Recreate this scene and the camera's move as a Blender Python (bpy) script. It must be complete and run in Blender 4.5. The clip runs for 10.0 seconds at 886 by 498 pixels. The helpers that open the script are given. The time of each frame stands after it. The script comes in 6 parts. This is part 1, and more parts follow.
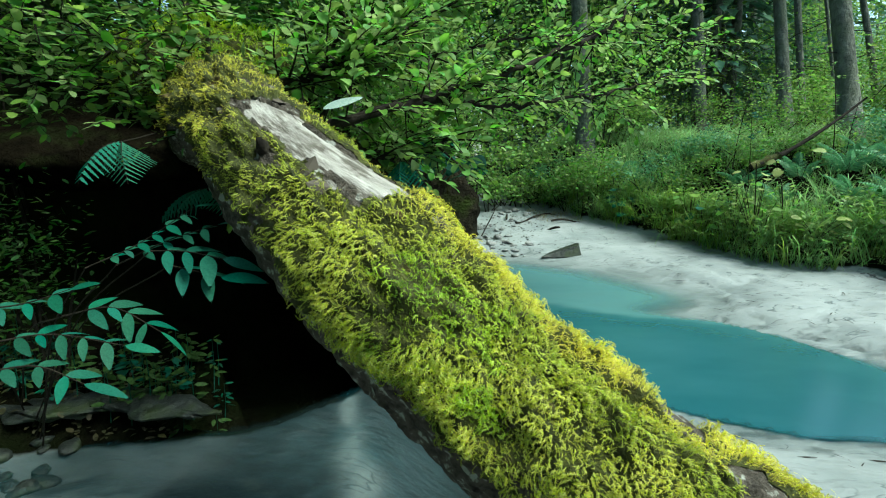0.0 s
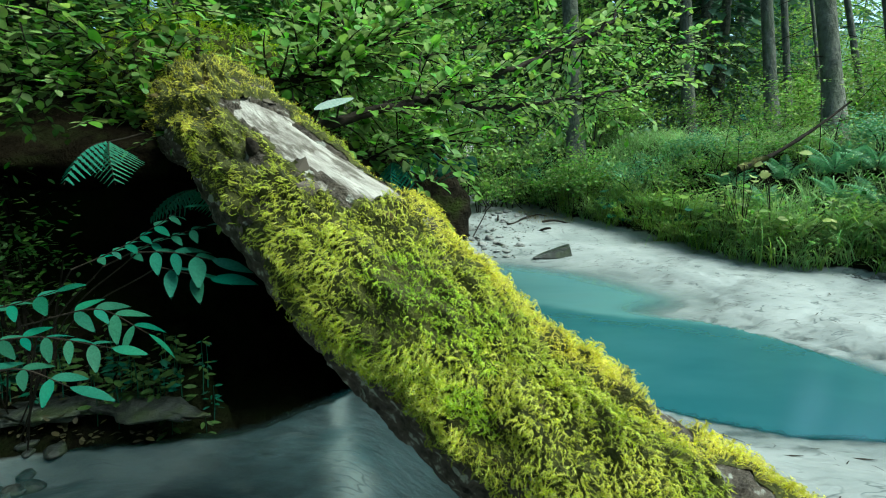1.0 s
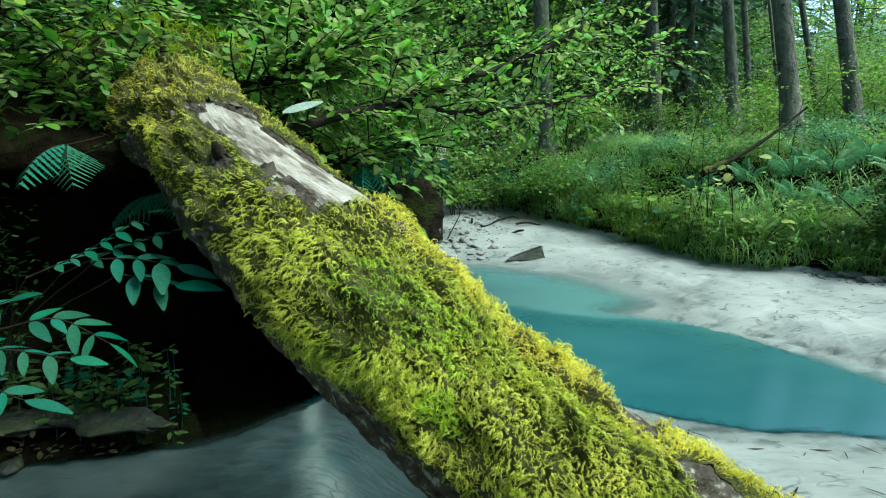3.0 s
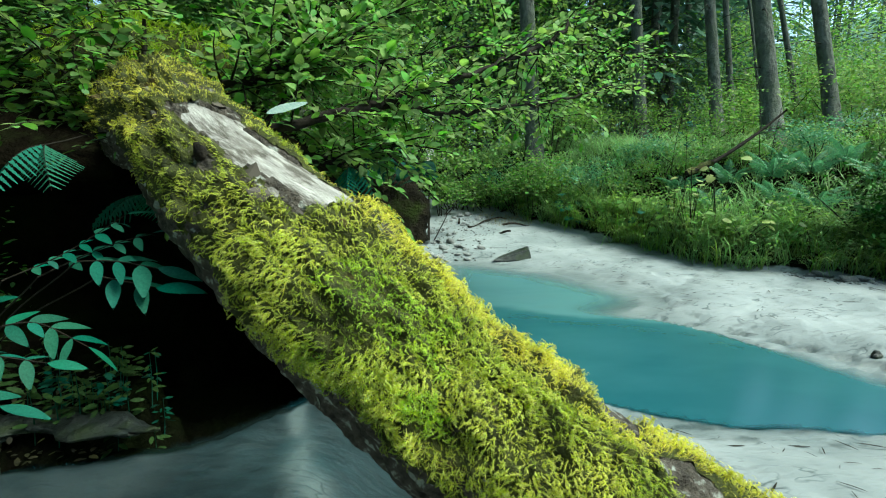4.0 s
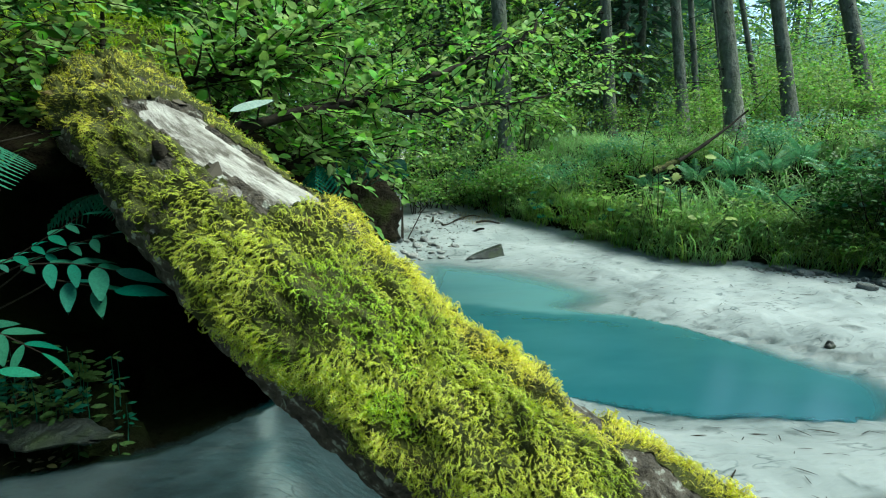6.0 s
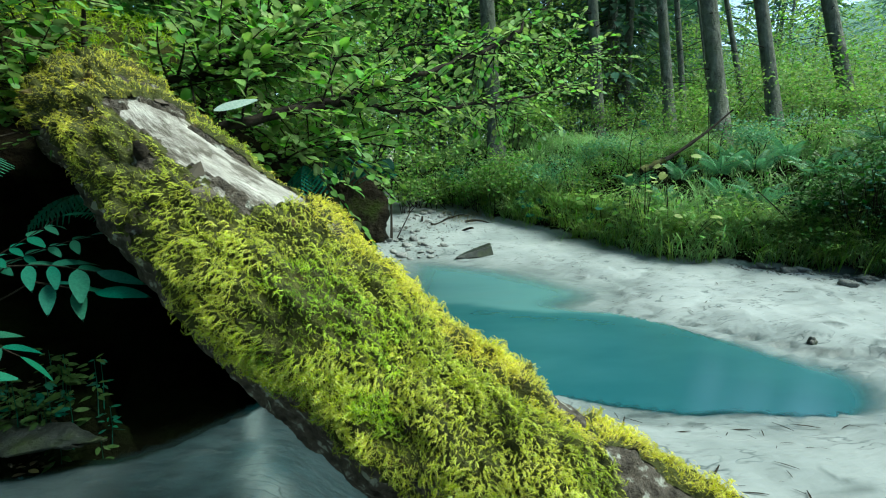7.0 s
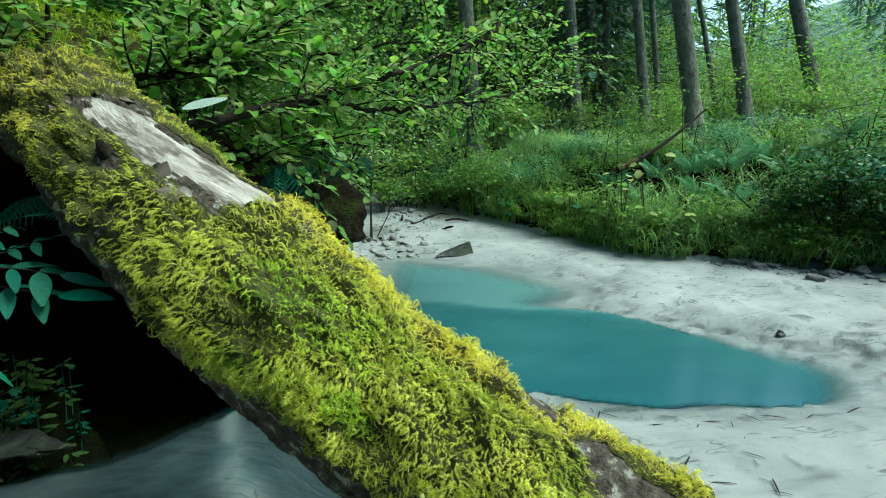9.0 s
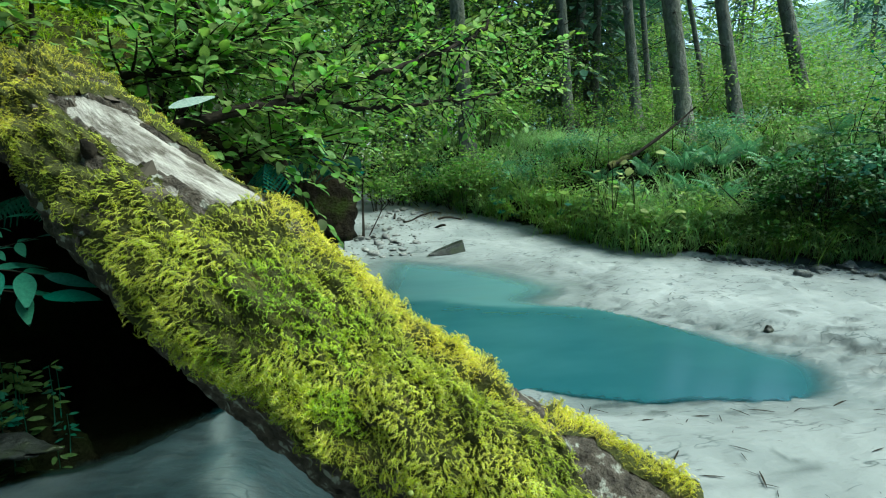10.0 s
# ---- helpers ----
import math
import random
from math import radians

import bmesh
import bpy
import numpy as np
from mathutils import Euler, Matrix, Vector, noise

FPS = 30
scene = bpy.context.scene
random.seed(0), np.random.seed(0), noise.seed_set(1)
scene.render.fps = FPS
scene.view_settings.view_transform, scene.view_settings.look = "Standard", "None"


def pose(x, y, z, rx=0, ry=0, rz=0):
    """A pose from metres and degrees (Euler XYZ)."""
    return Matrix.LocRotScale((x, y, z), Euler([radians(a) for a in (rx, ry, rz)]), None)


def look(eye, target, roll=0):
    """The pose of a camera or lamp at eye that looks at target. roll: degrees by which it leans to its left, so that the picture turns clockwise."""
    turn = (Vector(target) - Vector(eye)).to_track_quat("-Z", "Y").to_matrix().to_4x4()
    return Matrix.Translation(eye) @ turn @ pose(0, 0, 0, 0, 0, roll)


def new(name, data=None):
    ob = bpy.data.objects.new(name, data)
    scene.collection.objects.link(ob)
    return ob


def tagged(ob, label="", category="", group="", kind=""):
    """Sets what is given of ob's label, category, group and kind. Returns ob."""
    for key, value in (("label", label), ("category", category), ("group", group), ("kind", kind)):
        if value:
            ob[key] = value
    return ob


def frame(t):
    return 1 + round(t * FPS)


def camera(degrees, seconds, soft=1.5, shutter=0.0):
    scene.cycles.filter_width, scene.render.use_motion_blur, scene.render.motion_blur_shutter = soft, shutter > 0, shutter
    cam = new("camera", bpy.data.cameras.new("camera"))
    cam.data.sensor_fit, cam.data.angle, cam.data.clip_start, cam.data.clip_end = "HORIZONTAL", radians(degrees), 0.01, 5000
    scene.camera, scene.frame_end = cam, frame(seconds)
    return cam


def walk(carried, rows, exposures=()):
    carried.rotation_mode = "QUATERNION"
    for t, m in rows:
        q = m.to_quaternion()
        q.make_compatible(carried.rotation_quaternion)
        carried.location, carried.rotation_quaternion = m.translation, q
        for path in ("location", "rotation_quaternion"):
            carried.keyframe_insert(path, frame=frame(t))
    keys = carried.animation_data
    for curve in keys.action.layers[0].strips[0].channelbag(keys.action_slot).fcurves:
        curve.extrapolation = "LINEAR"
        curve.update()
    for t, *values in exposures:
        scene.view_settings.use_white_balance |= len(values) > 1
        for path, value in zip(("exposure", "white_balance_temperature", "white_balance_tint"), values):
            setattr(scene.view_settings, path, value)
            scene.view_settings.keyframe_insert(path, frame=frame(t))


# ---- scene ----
cam = camera(86.04, 10.0, soft=1.1)
# seconds, eye x, y, z, and the turn in degrees
ROWS = [
    (0.0, 0.0, 0.0, 1.2, 80.473, 0.0, 0.0),
    (0.5, 0.0009, -0.0001, 1.2006, 80.494, -0.148, -0.441),
    (1.0, 0.0022, -0.0008, 1.2011, 80.584, -0.174, -0.992),
    (1.5, 0.005, -0.0021, 1.2023, 80.636, -0.251, -1.655),
    (2.0, 0.0076, -0.0031, 1.2034, 80.739, -0.249, -2.471),
    (2.5, 0.0113, -0.0047, 1.2049, 80.825, -0.211, -3.271),
    (4.0, 0.0229, -0.0103, 1.2092, 80.952, -0.315, -5.516),
    (4.5, 0.0273, -0.0125, 1.2104, 80.944, -0.374, -6.327),
    (5.0, 0.0331, -0.0145, 1.2114, 80.863, -0.398, -7.129),
    (5.5, 0.0386, -0.0159, 1.2122, 80.783, -0.362, -7.882),
    (7.0, 0.0569, -0.0213, 1.2145, 80.642, -0.245, -9.755),
    (7.5, 0.0632, -0.0231, 1.2148, 80.667, -0.202, -10.419),
    (8.0, 0.0692, -0.0258, 1.2155, 80.647, -0.252, -10.996),
    (8.5, 0.075, -0.0282, 1.2159, 80.589, -0.239, -11.521),
    (9.0, 0.0815, -0.0309, 1.2152, 80.504, -0.121, -11.999),
    (9.5, 0.0874, -0.0336, 1.2146, 80.4, 0.021, -12.462),
    (10.0, 0.0935, -0.0367, 1.214, 80.321, 0.126, -12.862),
]
EXPOSURES = [(0.0, 1.85, 6300, -12), (5.0, 1.86, 6300, -12), (10.0, 1.72, 6300, -12)]
walk(cam, [(t, pose(x, y, z, a, b, c)) for t, x, y, z, a, b, c in ROWS], EXPOSURES)

# ---------------------------------------------------------------- light
world = bpy.data.worlds.new("sky")
scene.world = world
world.use_nodes = True
wn = world.node_tree.nodes
sky = wn.new("ShaderNodeTexSky")
sky.sky_type, sky.sun_disc = "NISHITA", False
sky.sun_elevation, sky.sun_rotation = radians(57), radians(107)
sky.air_density, sky.dust_density = 1.0, 2.0
wn["Background"].inputs[1].default_value = 0.10
world.node_tree.links.new(sky.outputs[0], wn["Background"].inputs[0])
sun = new("sun", bpy.data.lights.new("sun", "SUN"))
sun.data.energy, sun.data.angle, sun.data.color = 1.8, radians(32), (1.0, 0.97, 0.9)
sun.matrix_world = look((5.0, -1.5, 8.0), (0, 0, 0))


# ---------------------------------------------------------------- materials
def material(name, col_a, col_b, scale=8.0, rough=0.8, bump=0.3, bump_scale=40.0, spots=None, spot_scale=3.0,
             spot_edge=(0.5, 0.62), stretch=(1, 1, 1), translucent=0.0, island=0.0, per_object=0.0, spec=0.4, coords="Object", attr=None, distance=0.02):
    """Two-tone noise colour with larger stains, bump, and optional translucency and variation from piece to piece."""
    m = bpy.data.materials.new(name)
    m.use_nodes = True
    nt = m.node_tree
    n, l = nt.nodes, nt.links
    b = n["Principled BSDF"]
    b.inputs["Roughness"].default_value = rough
    b.inputs["Specular IOR Level"].default_value = spec
    if attr:
        src = n.new("ShaderNodeAttribute")
        src.attribute_name = attr
        co = src.outputs["Vector"]
    else:
        co = n.new("ShaderNodeTexCoord").outputs[coords]
    mp = n.new("ShaderNodeMapping")
    mp.inputs["Scale"].default_value = stretch
    l.new(co, mp.inputs["Vector"])

    def fbm(s, detail=5.0):
        t = n.new("ShaderNodeTexNoise")
        t.inputs["Scale"].default_value, t.inputs["Detail"].default_value, t.inputs["Roughness"].default_value = s, detail, 0.62
        l.new(mp.outputs[0], t.inputs["Vector"])
        return t.outputs["Fac"]

    def ramp(fac, lo, hi):
        r = n.new("ShaderNodeMapRange")
        r.inputs["From Min"].default_value, r.inputs["From Max"].default_value = lo, hi
        l.new(fac, r.inputs["Value"])
        return r.outputs[0]

    def mix(fac, a, c):
        x = n.new("ShaderNodeMix")
        x.data_type = "RGBA"
        if isinstance(fac, float):
            x.inputs[0].default_value = fac
        else:
            l.new(fac, x.inputs[0])
        for sock, v in ((x.inputs[6], a), (x.inputs[7], c)):
            if isinstance(v, tuple):
                sock.default_value = (*v, 1)
            else:
                l.new(v, sock)
        return x.outputs[2]

    col = mix(ramp(fbm(scale), 0.32, 0.68), col_a, col_b)
    if spots:
        col = mix(ramp(fbm(spot_scale), *spot_edge), col, spots)
    if island or per_object:
        rnd = n.new("ShaderNodeNewGeometry").outputs["Random Per Island"] if island else n.new("ShaderNodeObjectInfo").outputs["Random"]
        amt = island or per_object
        hsv = n.new("ShaderNodeHueSaturation")
        for key, spread, seed in (("Hue", 0.06 * amt, 7.31), ("Value", 0.9 * amt, 1.0), ("Saturation", 0.4 * amt, 3.7)):
            mm = n.new("ShaderNodeMath")
            mm.operation = "MULTIPLY"
            mm.inputs[1].default_value = seed
            l.new(rnd, mm.inputs[0])
            fr = n.new("ShaderNodeMath")
            fr.operation = "FRACT"
            l.new(mm.outputs[0], fr.inputs[0])
            mr = n.new("ShaderNodeMapRange")
            mid = 0.5 if key == "Hue" else 1.0
            mr.inputs["To Min"].default_value, mr.inputs["To Max"].default_value = mid - spread / 2, mid + spread / 2
            l.new(fr.outputs[0], mr.inputs["Value"])
            l.new(mr.outputs[0], hsv.inputs[key])
        l.new(col, hsv.inputs["Color"])
        col = hsv.outputs[0]
    l.new(col, b.inputs["Base Color"])
    if bump:
        bp = n.new("ShaderNodeBump")
        bp.inputs["Strength"].default_value, bp.inputs["Distance"].default_value = bump, distance
        l.new(fbm(bump_scale, 6.0), bp.inputs["Height"])
        l.new(bp.outputs[0], b.inputs["Normal"])
    if translucent:
        tr = n.new("ShaderNodeBsdfTranslucent")
        l.new(col, tr.inputs["Color"])
        ms = n.new("ShaderNodeMixShader")
        ms.inputs[0].default_value = translucent
        l.new(b.outputs[0], ms.inputs[1])
        l.new(tr.outputs[0], ms.inputs[2])
        l.new(ms.outputs[0], n["Material Output"].inputs["Surface"])
    return m


BARK = material("log_bark", (0.016, 0.013, 0.009), (0.15, 0.13, 0.105), 24, 0.9, 1.0, 46, (0.34, 0.36, 0.32), 24, (0.56, 0.62), attr="along", distance=0.05)
WOOD = material("bare_wood", (0.15, 0.14, 0.125), (0.47, 0.46, 0.43), 5, 0.6, 1.0, 26, (0.10, 0.09, 0.075), 4.0, (0.48, 0.58), stretch=(2.0, 5.0, 1), attr="along", distance=0.01)
MOSS_BED = material("moss_bed", (0.022, 0.028, 0.006), (0.075, 0.085, 0.012), 30, 0.95, 0.9, 90, (0.10, 0.06, 0.02), 9, (0.6, 0.7))
MOSS = material("moss_sprigs", (0.53, 0.56, 0.09), (0.37, 0.46, 0.06), 6, 0.75, 0, 10, (0.17, 0.26, 0.02), 3.2, (0.52, 0.68), translucent=0.4, island=0.9, spec=0.25)
MOSS_YELLOW = material("moss_yellow", (0.70, 0.66, 0.10), (0.54, 0.56, 0.08), 7, 0.75, 0, 10, (0.30, 0.22, 0.06), 9, (0.62, 0.72), translucent=0.45, island=0.9, spec=0.25)
MOSS_GREEN = material("moss_green", (0.30, 0.48, 0.045), (0.43, 0.56, 0.055), 7, 0.75, 0, 10, (0.20, 0.34, 0.03), 6, (0.55, 0.7), translucent=0.4, island=0.9, spec=0.25)
ROCK = material("grey_stone", (0.13, 0.14, 0.14), (0.30, 0.31, 0.305), 10, 0.7, 0.6, 30, (0.09, 0.10, 0.09), 4, (0.55, 0.7), per_object=0.5)
SLATE = material("wet_slate", (0.07, 0.085, 0.085), (0.20, 0.22, 0.22), 10, 0.5, 0.6, 30, (0.04, 0.05, 0.05), 4, (0.55, 0.7), per_object=0.7)
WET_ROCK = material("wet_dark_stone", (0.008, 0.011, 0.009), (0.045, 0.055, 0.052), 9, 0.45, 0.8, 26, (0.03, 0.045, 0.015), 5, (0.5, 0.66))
# earth below real soil tones: the undercut's deep shade is in the colour
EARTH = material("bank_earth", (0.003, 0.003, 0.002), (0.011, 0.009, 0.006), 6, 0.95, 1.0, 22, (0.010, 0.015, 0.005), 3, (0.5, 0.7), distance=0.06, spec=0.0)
CLOD = material("clod_earth", (0.010, 0.009, 0.006), (0.05, 0.042, 0.028), 9, 0.95, 1.0, 30, (0.045, 0.065, 0.015), 5, (0.52, 0.66), distance=0.05, spec=0.1)
TWIG = material("twig_bark", (0.008, 0.007, 0.005), (0.028, 0.024, 0.018), 30, 0.9, 0.5, 60, spec=0.15)
SPRUCE = material("spruce_bark", (0.042, 0.05, 0.04), (0.15, 0.16, 0.13), 9, 0.95, 1.0, 14, (0.075, 0.095, 0.06), 3.0, (0.46, 0.66), stretch=(1, 1, 0.6), distance=0.07)
LEAF = material("shrub_leaf", (0.11, 0.25, 0.052), (0.23, 0.39, 0.09), 12, 0.5, 0, translucent=0.55, island=1.0, spec=0.35)
LEAF_NEAR = material("shrub_leaf_near", (0.11, 0.25, 0.052), (0.22, 0.38, 0.09), 22, 0.5, 0.2, 60, translucent=0.55, per_object=0.9, spec=0.35)
LEAF_BACK = material("woodland_leaf", (0.10, 0.22, 0.045), (0.23, 0.38, 0.08), 0.6, 0.55, 0, translucent=0.6, island=0.9, spec=0.3)
# leaf green turned dark teal: cool skylit shade put into the colour
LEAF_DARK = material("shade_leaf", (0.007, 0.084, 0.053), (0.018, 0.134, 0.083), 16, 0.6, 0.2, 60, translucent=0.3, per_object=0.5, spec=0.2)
# darker copy of the leaf green with deep shade put into it
LEAF_SHADE = material("leaf_painted_shade", (0.02, 0.07, 0.012), (0.05, 0.13, 0.02), 4, 0.6, 0, translucent=0.3, island=0.8, spec=0.25)
FERN = material("fern_green", (0.07, 0.23, 0.10), (0.14, 0.34, 0.16), 14, 0.5, 0, translucent=0.35, island=0.5, spec=0.4)
GRASS = material("bank_grass", (0.15, 0.31, 0.10), (0.31, 0.50, 0.20), 3, 0.5, 0, translucent=0.45, island=0.9, spec=0.4)
# spruce green lightened to put distance haze into the needles
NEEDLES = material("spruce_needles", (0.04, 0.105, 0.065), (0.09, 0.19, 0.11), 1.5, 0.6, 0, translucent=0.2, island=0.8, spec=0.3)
GRASS_LIGHT = material("light_grass", (0.17, 0.33, 0.06), (0.30, 0.46, 0.11), 3, 0.5, 0, translucent=0.45, island=0.9, spec=0.3)
STRAW = material("dry_grass", (0.22, 0.19, 0.09), (0.34, 0.29, 0.14), 6, 0.7, 0, translucent=0.3, island=0.7)
FALLEN = material("fallen_leaf", (0.025, 0.025, 0.01), (0.07, 0.065, 0.025), 9, 0.7, 0.3, 40, translucent=0.2, island=1.0)
MUSHROOM = material("pale_leaf", (0.18, 0.26, 0.07), (0.30, 0.34, 0.11), 6, 0.6, 0.2, 40, translucent=0.3, per_object=0.4)


def ground_material():
    # near-black soil tones hold the undercut's shade as well
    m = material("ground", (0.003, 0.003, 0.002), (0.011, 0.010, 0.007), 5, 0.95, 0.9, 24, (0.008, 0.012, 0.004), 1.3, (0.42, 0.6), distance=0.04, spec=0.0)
    nt = m.node_tree
    n, l = nt.nodes, nt.links
    soil = n["Principled BSDF"]
    # far slopes clothed in trees, with haze put into their pale blue-green
    woods = n.new("ShaderNodeAttribute")
    woods.attribute_name = "wooded"
    clothed = n.new("ShaderNodeMix")
    clothed.data_type = "RGBA"
    l.new(woods.outputs["Fac"], clothed.inputs[0])
    l.new(soil.inputs["Base Color"].links[0].from_socket, clothed.inputs[6])
    sand = n.new("ShaderNodeBsdfPrincipled")
    co = n.new("ShaderNodeTexCoord").outputs["Object"]

    def noise_of(s, detail=5.0, stretch=None):
        t = n.new("ShaderNodeTexNoise")
        t.inputs["Scale"].default_value, t.inputs["Detail"].default_value = s, detail
        src = co
        if stretch:
            mp = n.new("ShaderNodeMapping")
            mp.inputs["Scale"].default_value = stretch
            l.new(co, mp.inputs["Vector"])
            src = mp.outputs[0]
        l.new(src, t.inputs["Vector"])
        return t.outputs["Fac"]

    def ramp(fac, stops):
        r = n.new("ShaderNodeValToRGB")
        r.color_ramp.elements[0].position, r.color_ramp.elements[0].color = stops[0][0], (*stops[0][1], 1)
        r.color_ramp.elements[1].position, r.color_ramp.elements[1].color = stops[-1][0], (*stops[-1][1], 1)
        for p, c in stops[1:-1]:
            r.color_ramp.elements.new(p).color = (*c, 1)
        l.new(fac, r.inputs[0])
        return r.outputs[0]

    l.new(ramp(noise_of(0.9, 7, (1, 1, 0.5)), [(0.36, (0.07, 0.13, 0.10)), (0.52, (0.15, 0.24, 0.18)), (0.66, (0.22, 0.33, 0.24))]), clothed.inputs[7])
    l.new(clothed.outputs[2], soil.inputs["Base Color"])
    big = ramp(noise_of(1.6, 4), [(0.35, (0.17, 0.20, 0.205)), (0.65, (0.245, 0.275, 0.28))])
    streak = ramp(noise_of(9, 6, (0.7, 3.0, 1)), [(0.24, (0.5, 0.52, 0.52)), (0.40, (1, 1, 1)), (1, (1, 1, 1))])
    mul = n.new("ShaderNodeMix")
    mul.data_type, mul.blend_type = "RGBA", "MULTIPLY"
    mul.inputs[0].default_value = 0.5
    l.new(big, mul.inputs[6])
    l.new(streak, mul.inputs[7])
    # low sand darker: wet at the waterline, with the left shore's shade included
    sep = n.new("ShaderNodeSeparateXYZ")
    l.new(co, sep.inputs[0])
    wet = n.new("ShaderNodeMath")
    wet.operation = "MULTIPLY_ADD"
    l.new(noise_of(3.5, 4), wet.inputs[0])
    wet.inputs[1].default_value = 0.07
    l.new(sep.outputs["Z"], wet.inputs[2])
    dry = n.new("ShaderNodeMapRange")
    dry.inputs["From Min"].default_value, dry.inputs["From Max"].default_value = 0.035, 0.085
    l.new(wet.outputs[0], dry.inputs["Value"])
    damp_shade = n.new("ShaderNodeMix")
    damp_shade.data_type, damp_shade.blend_type = "RGBA", "MULTIPLY"
    damp_shade.inputs[0].default_value = 1.0
    l.new(mul.outputs[2], damp_shade.inputs[6])
    l.new(ramp(dry.outputs[0], [(0.0, (0.66, 0.70, 0.70)), (1.0, (1, 1, 1))]), damp_shade.inputs[7])
    # damp crescents where the crust has slipped
    edge = ramp(noise_of(2.6, 3, (1.0, 2.6, 1)), [(0.0, (1, 1, 1)), (0.485, (1, 1, 1)), (0.50, (0.28, 0.33, 0.34)), (0.515, (0.9, 0.9, 0.9)), (0.60, (1, 1, 1)), (0.612, (0.3, 0.35, 0.36)), (0.63, (1, 1, 1)), (1.0, (1, 1, 1))])
    where = n.new("ShaderNodeMapRange")
    where.inputs["From Min"].default_value, where.inputs["From Max"].default_value = 0.48, 0.60
    l.new(noise_of(4.5, 3), where.inputs["Value"])
    scar = n.new("ShaderNodeMix")
    scar.data_type, scar.blend_type = "RGBA", "MULTIPLY"
    l.new(where.outputs[0], scar.inputs[0])
    l.new(damp_shade.outputs[2], scar.inputs[6])
    l.new(edge, scar.inputs[7])
    rr = n.new("ShaderNodeMapRange")
    rr.inputs["To Min"].default_value, rr.inputs["To Max"].default_value = 0.6, 0.85
    l.new(dry.outputs[0], rr.inputs["Value"])
    l.new(rr.outputs[0], sand.inputs["Roughness"])
    bp = n.new("ShaderNodeBump")
    bp.inputs["Strength"].default_value, bp.inputs["Distance"].default_value = 0.5, 0.025
    l.new(noise_of(16, 7, (1, 1.6, 1)), bp.inputs["Height"])
    l.new(bp.outputs[0], sand.inputs["Normal"])
    # silt colour also carries the log's shade on the sand
    dark_zone = n.new("ShaderNodeAttribute")
    dark_zone.attribute_name = "silt_shade"
    silty_shaded = n.new("ShaderNodeMix")
    silty_shaded.data_type = "RGBA"
    l.new(dark_zone.outputs["Fac"], silty_shaded.inputs[0])
    l.new(scar.outputs[2], silty_shaded.inputs[6])
    l.new(ramp(noise_of(9, 6, (1, 2.2, 1)), [(0.35, (0.006, 0.017, 0.021)), (0.65, (0.018, 0.039, 0.047))]), silty_shaded.inputs[7])
    torn = n.new("ShaderNodeAttribute")
    torn.attribute_name = "scar"
    opened = n.new("ShaderNodeMix")
    opened.data_type = "RGBA"
    l.new(torn.outputs["Fac"], opened.inputs[0])
    l.new(silty_shaded.outputs[2], opened.inputs[6])
    opened.inputs[7].default_value = (0.035, 0.05, 0.052, 1)
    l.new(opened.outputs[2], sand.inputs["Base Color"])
    at = n.new("ShaderNodeAttribute")
    at.attribute_name = "sand"
    ad = n.new("ShaderNodeMath")
    ad.operation = "MULTIPLY_ADD"
    l.new(noise_of(7, 5), ad.inputs[0])
    ad.inputs[1].default_value = 0.5
    l.new(at.outputs["Fac"], ad.inputs[2])
    mr = n.new("ShaderNodeMapRange")
    mr.inputs["From Min"].default_value, mr.inputs["From Max"].default_value = 0.68, 0.84
    l.new(ad.outputs[0], mr.inputs["Value"])
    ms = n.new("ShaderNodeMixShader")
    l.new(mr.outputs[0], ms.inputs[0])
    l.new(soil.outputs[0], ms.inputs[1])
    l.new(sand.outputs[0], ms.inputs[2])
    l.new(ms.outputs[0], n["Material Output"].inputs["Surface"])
    return m


